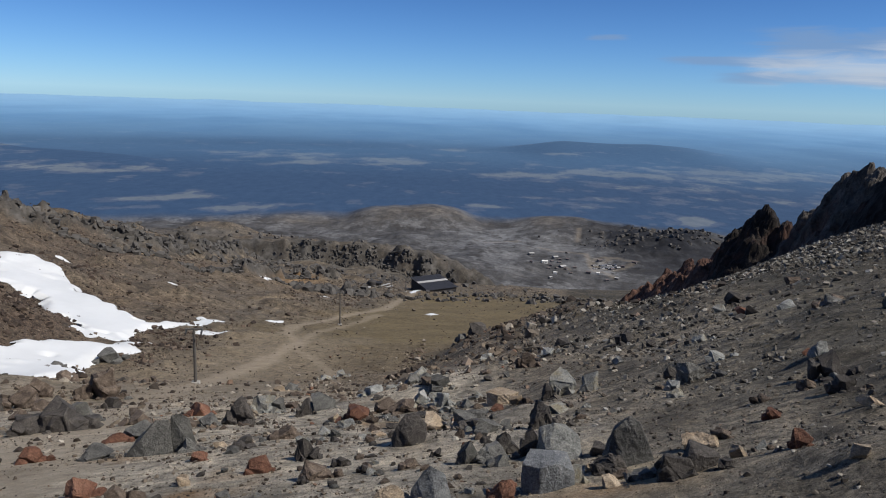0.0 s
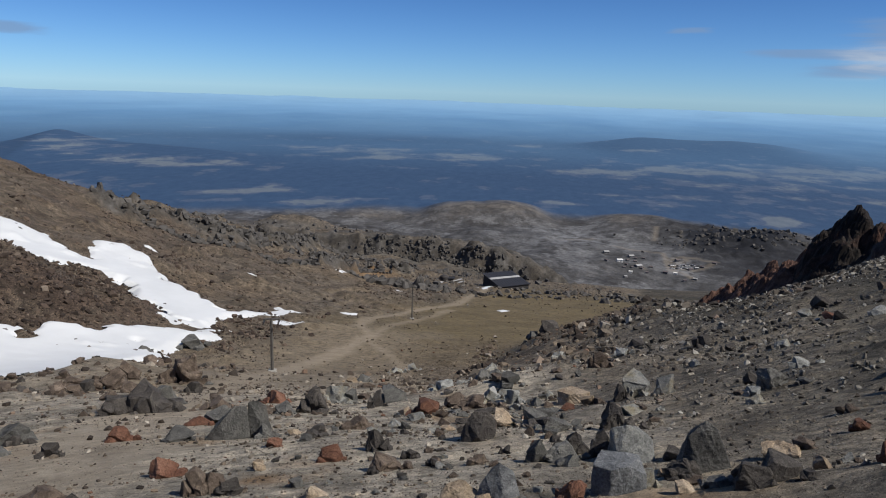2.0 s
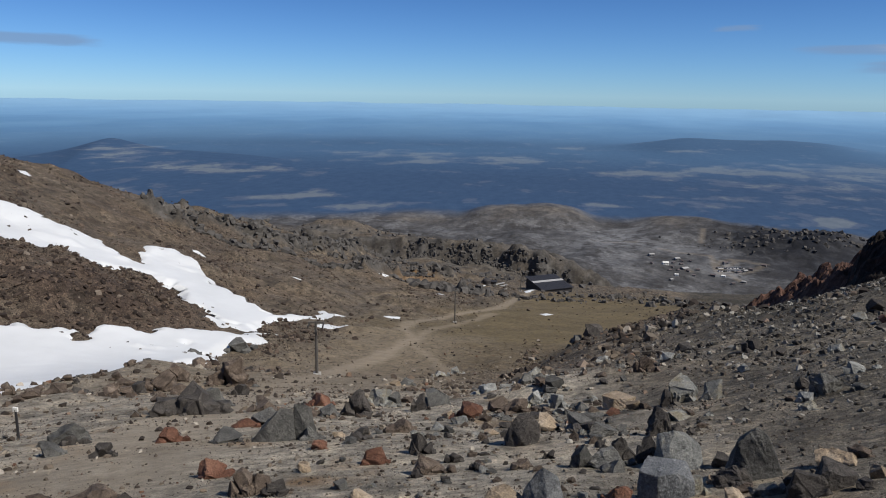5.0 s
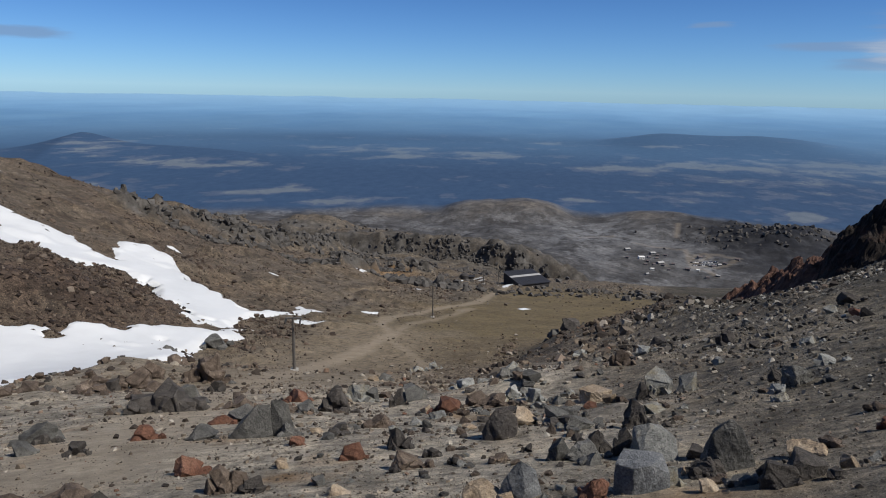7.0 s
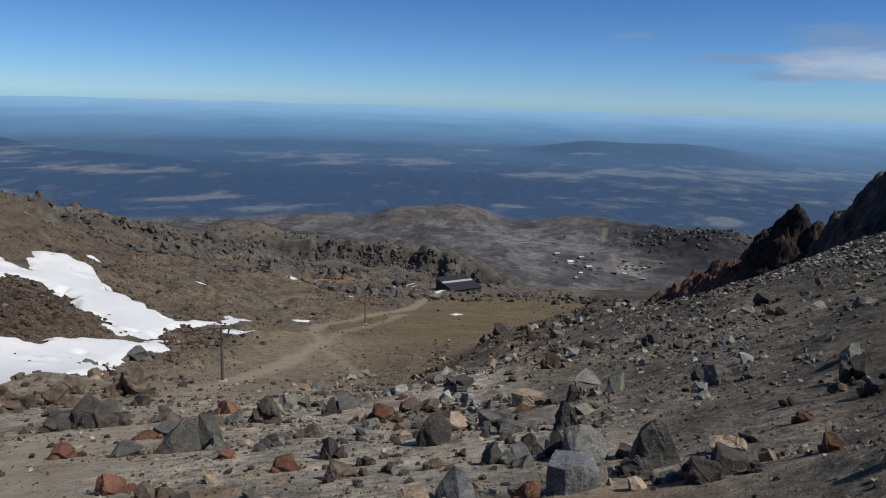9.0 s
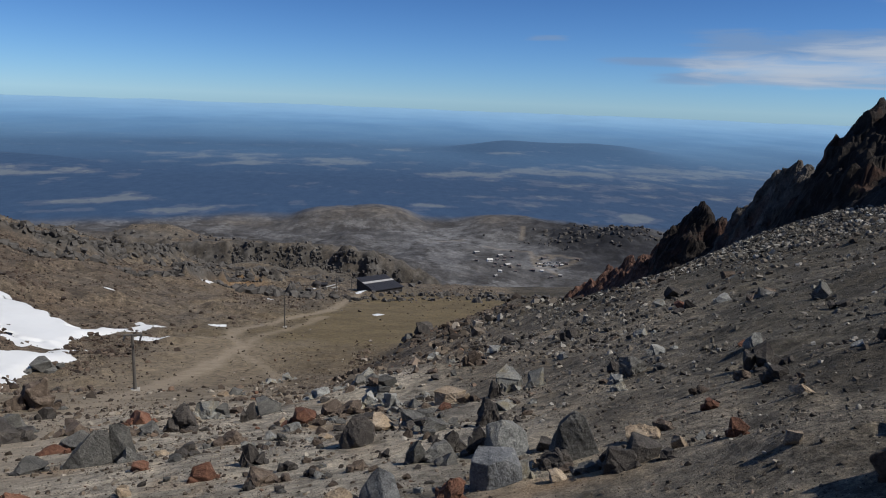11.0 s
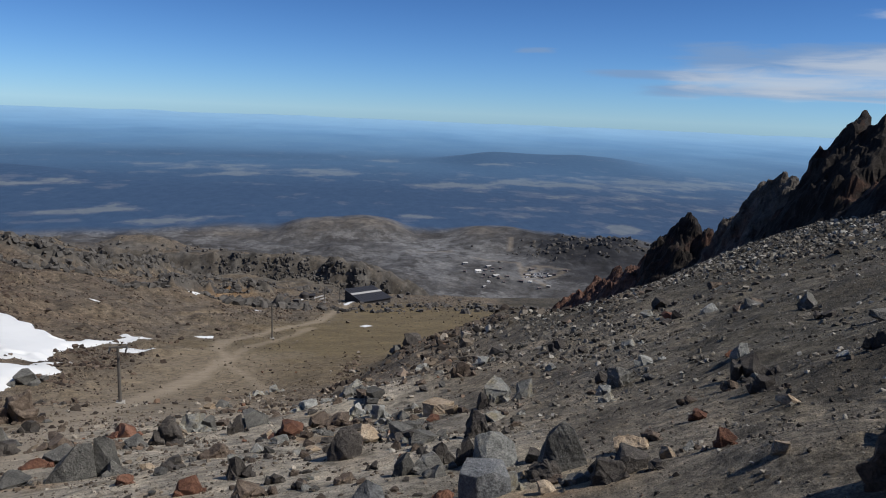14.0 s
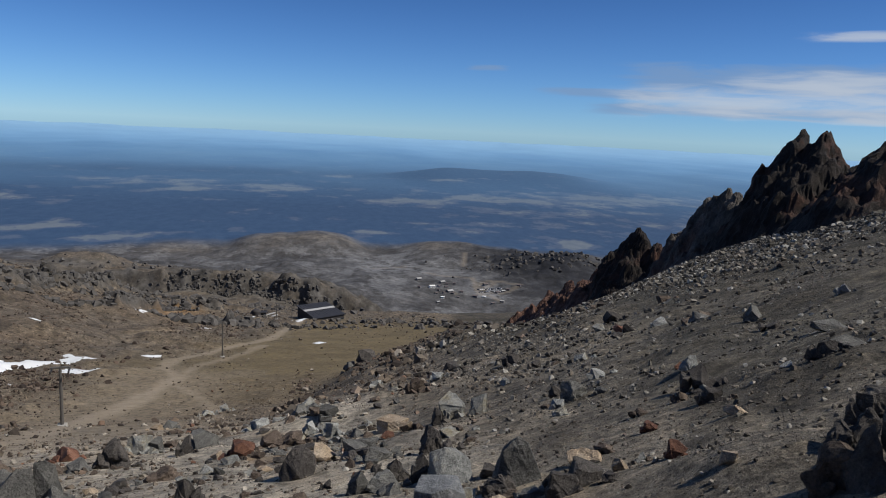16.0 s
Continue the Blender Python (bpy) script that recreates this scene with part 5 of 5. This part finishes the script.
            mould[key] = mesh_from("stone", weathered(p, f, 0.05, 10 * which + key[1]), f, material)
        stone = new("stone", mould[key])
        stone.rotation_euler = (rng.uniform(-0.4, 0.4), rng.uniform(-0.4, 0.4), rng.uniform(0, 6.28))
        stone.scale = size[i] * np.array((1.1, rng.uniform(0.75, 1.1), rng.uniform(0.55, 0.85)))
        stone.location = (x[i], y[i], float(z[i]) + 0.12 * size[i])
        tagged(stone, "small angular " + colour + " stone lying loose on volcanic gravel", "stone", "loose stones on the volcanic slope")
    rest = np.setdiff1d(np.arange(len(x)), chosen)
    x, y, z, d, size, grey, burnt = x[rest], y[rest], z[rest], d[rest], size[rest], grey[rest], burnt[rest]
    n = len(x)
    big = size / d > 0.0055
    a, tip, squat, slim = rng.uniform(0, 6.28, n), rng.uniform(-0.5, 0.5, n), rng.uniform(0.45, 0.95, n), rng.uniform(0.6, 1.0, n)
    pick = rng.integers(0, 30, n)
    for lev in (1, 2):
        for k, (p, f) in enumerate(shapes[lev]):
            w = np.nonzero((pick == k) & (big == (lev == 2)))[0]
            if not len(w):
                continue
            px, py, pz = p[:, 0], p[:, 1] * slim[w, None], p[:, 2] * squat[w, None]
            px, pz = px * np.cos(tip[w, None]) - pz * np.sin(tip[w, None]), px * np.sin(tip[w, None]) + pz * np.cos(tip[w, None])
            c, s = np.cos(a[w, None]), np.sin(a[w, None])
            q = np.stack([px * c - py * s, px * s + py * c, pz + 0.12], -1) * size[w][:, None, None]
            q = q + np.stack([x[w], y[w], z[w]], -1)[:, None, :]
            V.append(q.reshape(-1, 3))
            Fc.append((f[None] + (base + len(p) * np.arange(len(w)))[:, None, None]).reshape(-1, 3))
            G.append(np.repeat(grey[w], len(p)))
            B.append(np.repeat(burnt[w], len(p)))
            base += len(p) * len(w)
    me = mesh_from("rubble", np.concatenate(V), np.concatenate(Fc), RUBBLE, False)
    float_layer(me, "grey", np.concatenate(G))
    float_layer(me, "burnt", np.concatenate(B))
    return tagged(new("rubble", me), "loose brown and grey volcanic stones strewn over the slopes", "rubble", kind="stuff")


def lava_blocks():
    """Broken lava along the plateau's front and on the benches below it."""
    rng = np.random.default_rng(88)
    V, Fc, base = [], [], 0
    shapes = [cut_block(rng, 7, 0.28, 0) for _ in range(30)]
    upright = [cut_block(rng, 4, 0.36, 0, 0.2) for _ in range(30)]
    spots = []
    for k in range(260):
        x = rng.uniform(-330, 75)
        front = float(plateau_front(x))
        if vnoise(x / 14, 0.5, 81) + 0.9 * rng.random() < 0.1:
            continue
        spots.append((x, front + rng.normal(-1, 3.2), rng.uniform(0.6, 1.7)))
    for cx, cy, rx, ry, n, big in ((-44, 262, 9, 7, 70, 3.4), (-30, 268, 10, 4, 40, 2.4), (-10, 262, 16, 5, 60, 2.0), (22, 280, 16, 5, 60, 2.2), (50, 262, 10, 6, 60, 2.4), (-150, 330, 40, 16, 120, 3.0),
                                   (-105, 300, 30, 10, 90, 2.6), (-120, 395, 60, 9, 220, 3.0), (-70, 350, 40, 9, 120, 2.4), (-120, 560, 90, 30, 160, 3.2), (0, 430, 30, 20, 70, 2.4), (60, 420, 40, 14, 60, 2.2), (300, 1090, 45, 40, 90, 6.0), (380, 1110, 40, 45, 90, 6.5), (250, 1060, 25, 25, 40, 4.0), (20, 720, 40, 50, 50, 2.2)):
        for k in range(n):
            spots.append((cx + rx * rng.normal(), cy + ry * rng.normal(), big * (0.35 + 0.65 * rng.random() ** 2)))
    tall = {}
    for k in range(300):
        x = rng.uniform(-108, 14) if k < 300 else rng.uniform(-250, -108)
        side = 1.0 if k < 300 else 0.55
        if vnoise(x / 17, 3.5, 82) < -0.45:
            continue
        tall[len(spots)] = side * rng.uniform(0.7, 1.5)
        spots.append((x, float(plateau_front(x)) + rng.uniform(-3.5, 3.0), side * rng.uniform(0.9, 2.1)))
    for half, line in BANDS:
        for (ax, ay), (bx, by) in zip(line, line[1:]):
            for k in range(int(2.6 * math.hypot(bx - ax, by - ay))):
                u = rng.random()
                spots.append((ax + u * (bx - ax) + rng.normal(0, half * 0.7), ay + u * (by - ay) + rng.normal(0, half * 0.7), rng.uniform(0.6, 2.2)))
    P = np.array(spots)
    z = height(P[:, 0], P[:, 1])
    for i, (x, y, k) in enumerate(spots):
        p, f = (upright if i in tall else shapes)[i % 30]
        c, s = math.cos(i * 2.4), math.sin(i * 2.4)
        q = np.stack([(p[:, 0] * c - p[:, 1] * s), p[:, 0] * s + p[:, 1] * c, p[:, 2] * tall.get(i, 0.95)], 1) * k * 1.15
        V.append(q + (x, y, z[i] + 0.15 * k))
        Fc.append(f + base)
        base += len(p)
    me = mesh_from("lava_blocks", np.concatenate(V), np.concatenate(Fc), LAVA, False)
    return tagged(new("lava_blocks", me), "broken dark lava blocks along a plateau's front", "rubble", kind="stuff")


lava_blocks()

# ---------------------------------------------------------------- ski lift, lodge and village
def lift_tower(x, y, high, turn):
    ob = thing("lift_tower", x, y, turn, 0.1)
    bm = bmesh.new()
    box(bm, (0.9, 0.9, 0.5), (0, 0, 0.15), bevel=0.05)
    part("footing", bm, CONCRETE, ob, "grey concrete footing")
    bm = bmesh.new()
    rod(bm, (0, 0, 0.3), (0, 0, high), 0.18, 0.13, 12)
    part("pole", bm, STEEL, ob)
    bm = bmesh.new()
    box(bm, (1.8, 0.18, 0.2), (0, 0, high - 0.1), bevel=0.03)
    part("crossarm", bm, STEEL, ob)
    for side in (-1, 1):
        bm = bmesh.new()
        box(bm, (0.1, 1.5, 0.14), (side * 0.82, 0, high - 0.3), bevel=0.02)
        beam = part("sheave_beam", bm, DARKSTEEL, ob)
        for k in (-0.55, -0.18, 0.18, 0.55):
            bm = bmesh.new()
            rod(bm, (side * 0.82 - 0.06, k, high - 0.42), (side * 0.82 + 0.06, k, high - 0.42), 0.16)
            part("sheave", bm, DARKSTEEL, beam)
    return tagged(ob, "slim grey steel ski lift tower with a crossarm", "lift tower", "towers of the ski lift")


lift_tower(-27.0, 75.8, 6.6, 12)
lift_tower(-24.3, 168.0, 8.3, 5)
lift_tower(-21.0, 292.0, 6.8, 5)
lift_tower(-14.5, 285.0, 6.2, 5)


def gable(w, l, h, rise, over=0.3, thick=0.15):
    """A gable roof as one closed body."""
    bm = bmesh.new()
    w2, l2 = w / 2 + over, l / 2 + over
    ring = []
    for yy in (-l2, l2):
        ring.append([bm.verts.new(q) for q in ((-w2, yy, h), (0, yy, h + rise), (w2, yy, h), (w2, yy, h - thick), (0, yy, h + rise - thick), (-w2, yy, h - thick))])
    for i in range(6):
        j = (i + 1) % 6
        bm.faces.new((ring[0][i], ring[0][j], ring[1][j], ring[1][i]))
    bm.faces.new(ring[0][::-1])
    bm.faces.new(ring[1])
    bmesh.ops.recalc_face_normals(bm, faces=bm.faces)
    return bm


def lodge(x, y, turn):
    """Low dark mountain building with a single-pitch roof that has one pale strip."""
    ob = thing("mountain_lodge", x, y, turn, 0.4)
    bm = bmesh.new()
    L, D = 14.0, 14.0
    vs = [bm.verts.new(q) for q in ((-L / 2, -D / 2, -2), (L / 2, -D / 2, -2), (L / 2, D / 2, -2), (-L / 2, D / 2, -2),
                                    (-L / 2, -D / 2, 2.9), (L / 2, -D / 2, 2.9), (L / 2, D / 2, 5.0), (-L / 2, D / 2, 5.1))]
    for q in ((0, 1, 5, 4), (1, 2, 6, 5), (2, 3, 7, 6), (3, 0, 4, 7), (4, 5, 6, 7), (3, 2, 1, 0)):
        bm.faces.new([vs[i] for i in q])
    part("wall", bm, CLAD, ob)
    top = lambda u, v: Vector((u * (L / 2 + 0.5), v * (D / 2 + 0.5), 4.0 + 1.12 * v - 0.03 * u * v))

    def slab(bm, corners, lift, thick):
        low = [bm.verts.new(top(u, v) + Vector((0, 0, lift))) for u, v in corners]
        high = [bm.verts.new(q.co + Vector((0, 0, thick))) for q in low]
        bm.faces.new(high)
        bm.faces.new(low[::-1])
        for k in range(4):
            bm.faces.new((low[k], low[(k + 1) % 4], high[(k + 1) % 4], high[k]))
        return bm

    roof = part("roof", slab(bmesh.new(), ((-1, -1), (1, -1), (1, 1), (-1, 1)), 0, 0.12), ROOF, ob, "charcoal sheet-metal roof")
    n = 12
    for i in range(n):
        a, b = -1 + 2 * i / n, -1 + 2 * (i + 0.94) / n
        part("roof_sheet", slab(bmesh.new(), ((a, -1), (b, -1), (b, 1), (a, 1)), 0.124, 0.08), ROOF, roof)
    bm = bmesh.new()
    low = [bm.verts.new(top(u, v) + Vector((0, 0, 0.25))) for u, v in ((-0.99, 0.02), (0.99, 0.02), (0.99, 0.26), (-0.99, 0.26))]
    high = [bm.verts.new(q.co + Vector((0, 0, 0.05))) for q in low]
    bm.faces.new(high)
    for k in range(4):
        bm.faces.new((low[k], low[(k + 1) % 4], high[(k + 1) % 4], high[k]))
    part("roof_strip", bm, ROOFPALE, roof, "pale grey strip across the roof")
    for k in range(6):
        win = bmesh.new()
        box(win, (1.9, 0.12, 0.9), (-5.6 + 2.25 * k, -D / 2 - 0.03, 1.0), bevel=0.03)
        part("window", win, GLASSDARK, ob)
    return tagged(ob, "low charcoal mountain lodge with pale roof strip", "building")


lodge(-3.4, 300, 33)


def lift_station(x, y, turn):
    ob = thing("lift_station", x, y, turn, 0.3)
    bm = bmesh.new()
    rod(bm, (0, 0, -1), (0, 0, 2.2), 1.9, 1.9, 20)
    part("drive_housing", bm, CLAD, ob, "dark round drive housing")
    bm = bmesh.new()
    bmesh.ops.create_uvsphere(bm, u_segments=20, v_segments=10, radius=1.95, matrix=Matrix.Translation((0, 0, 2.1)) @ Matrix.Diagonal((1, 1, 0.55, 1)))
    part("dome", bm, CLAD, ob)
    bm = bmesh.new()
    box(bm, (2.6, 2.4, 2.0), (2.9, 0.8, 0.6), bevel=0.05)
    hut = part("cabin", bm, CLAD, ob)
    bm = gable(2.8, 3.0, 0, 0.5)
    bmesh.ops.transform(bm, matrix=pose(2.9, 0.8, 1.7, 0, 0, 90), verts=bm.verts)
    part("cabin_roof", bm, ROOF, hut, "dark metal roof")
    for k, (px, py) in enumerate(((5.6, -0.6), (6.6, -2.0))):
        bm = bmesh.new()
        box(bm, (5.2, 1.1, 0.18), (px, py, 0.9 - 0.6 * k), pose(0, 0, 0, 0, -9, 22), bevel=0.04)
        part("loading_ramp", bm, ROOFPALE, ob, "pale grey loading ramp")
    return tagged(ob, "small dark lift station with round housing", "lift station")


lift_station(-31.0, 312, 8)


def house(name, x, y, w, l, h, turn, wall, roof, label):
    ob = thing(name, x, y, turn, 0.5)
    bm = bmesh.new()
    box(bm, (w, l, h + 3), (0, 0, h / 2 - 1.5))
    body = part("wall", bm, wall, ob)
    part("roof", gable(w, l, h, w * 0.22), roof, ob)
    for s in (-1, 1):
        for k in range(3):
            bm = bmesh.new()
            box(bm, (0.1, l * 0.16, h * 0.35), (s * (w / 2 + 0.02), (k - 1) * l * 0.3, h * 0.55))
            part("window", bm, GLASSDARK, body)
    return tagged(ob, label, "building", "buildings of the ski village")


rng = random.Random(5)
GREYWALL = plain_material("grey_weatherboard", (0.14, 0.14, 0.15), 0.7)
REDROOF = plain_material("faded_roof", (0.12, 0.1, 0.1), 0.6)
HUTS = {"white": (WHITE, WHITE, "small white ski hut with a pale roof"), "pale": (GREYWALL, ROOFPALE, "small grey ski hut with a pale metal roof"),
        "grey": (GREYWALL, REDROOF, "small grey ski hut with a dark gable roof")}


def village_house(look_of, x, y, long, high):
    wall, roof, label = HUTS[look_of]
    house("village_house", x, y, long * 0.7, long, max(high, 2.4), rng.uniform(50, 130), wall, roof, label)


village_house("white", 134, 929, 7.3, 3.5)
village_house("pale", 123, 985, 7, 3.1)
village_house("pale", 154, 969, 6.9, 3.1)
village_house("grey", 146, 944, 4.5, 2.4)
village_house("grey", 155, 940, 4.5, 2.4)
village_house("pale", 156, 918, 8.7, 2.3)
village_house("grey", 159, 910, 4.3, 2.3)
village_house("white", 142, 886, 4.2, 2.2)
village_house("pale", 132, 858, 4.1, 2.7)
village_house("grey", 136, 901, 3.6, 2.3)
village_house("grey", 147, 908, 3.6, 2.3)
village_house("grey", 141, 918, 3.6, 2.3)
village_house("grey", 159, 961, 3.8, 2.4)
village_house("grey", 170, 963, 3.8, 2.4)
village_house("grey", 172, 919, 4.4, 2.3)
village_house("grey", 163, 893, 3.5, 2.3)
village_house("grey", 116, 920, 4.3, 2.3)
village_house("grey", 187, 901, 5.7, 2.9)
village_house("white", 199, 900, 4.3, 2.3)
village_house("grey", 222, 925, 5.9, 2.4)
village_house("pale", 231, 930, 5.2, 2.4)
village_house("grey", 239, 934, 4.5, 2.4)
village_house("grey", 213, 960, 6.1, 3.1)
village_house("pale", 218, 878, 4.9, 2.3)
village_house("grey", 204, 870, 4.2, 2.2)
village_house("grey", 257, 947, 5.4, 2.5)


def parked_car(x, y, turn, paint, label):
    ob = thing("parked_car", x, y, turn)
    bm = bmesh.new()
    box(bm, (1.8, 4.3, 0.7), (0, 0, 0.65), bevel=0.15)
    body = part("body", bm, paint, ob)
    bm = bmesh.new()
    box(bm, (1.55, 2.2, 0.6), (0, -0.2, 1.25), bevel=0.18)
    part("cabin", bm, GLASSDARK, body)
    for sx in (-0.85, 0.85):
        for sy in (-1.35, 1.35):
            bm = bmesh.new()
            rod(bm, (sx - 0.1, sy, 0.32), (sx + 0.1, sy, 0.32), 0.32)
            part("wheel", bm, GLASSDARK, ob)
    return tagged(ob, label, "car", "cars parked in the village")


SILVER = plain_material("silver_car_paint", (0.5, 0.5, 0.52), 0.3, 0.3)
for k in range(22):
    x, y = 199 + 3.1 * (k % 11) + rng.uniform(-0.6, 0.6), 926 + 12 * (k // 11) + 0.5 * (k % 11)
    parked_car(x, y, rng.choice((20, 25, 110)), (SILVER, WHITE, DARKSTEEL)[k % 3], ("silver", "white", "dark")[k % 3] + " car parked on the village gravel")


def marker_pole(x, y, high):
    ob = thing("marker_pole", x, y, 0, 0.15)
    bm = bmesh.new()
    rod(bm, (0, 0, 0), (0, 0, high), 0.035, 0.03, 8)
    part("post", bm, DARKSTEEL, ob)
    bm = bmesh.new()
    box(bm, (0.14, 0.05, 0.12), (0, 0, high), bevel=0.01)
    part("cap", bm, WHITE, ob, "pale marker cap")
    return tagged(ob, "thin dark marker pole standing in the gravel", "marker pole")


marker_pole(-13.3, 15.0, 0.95)

scatter_rubble()
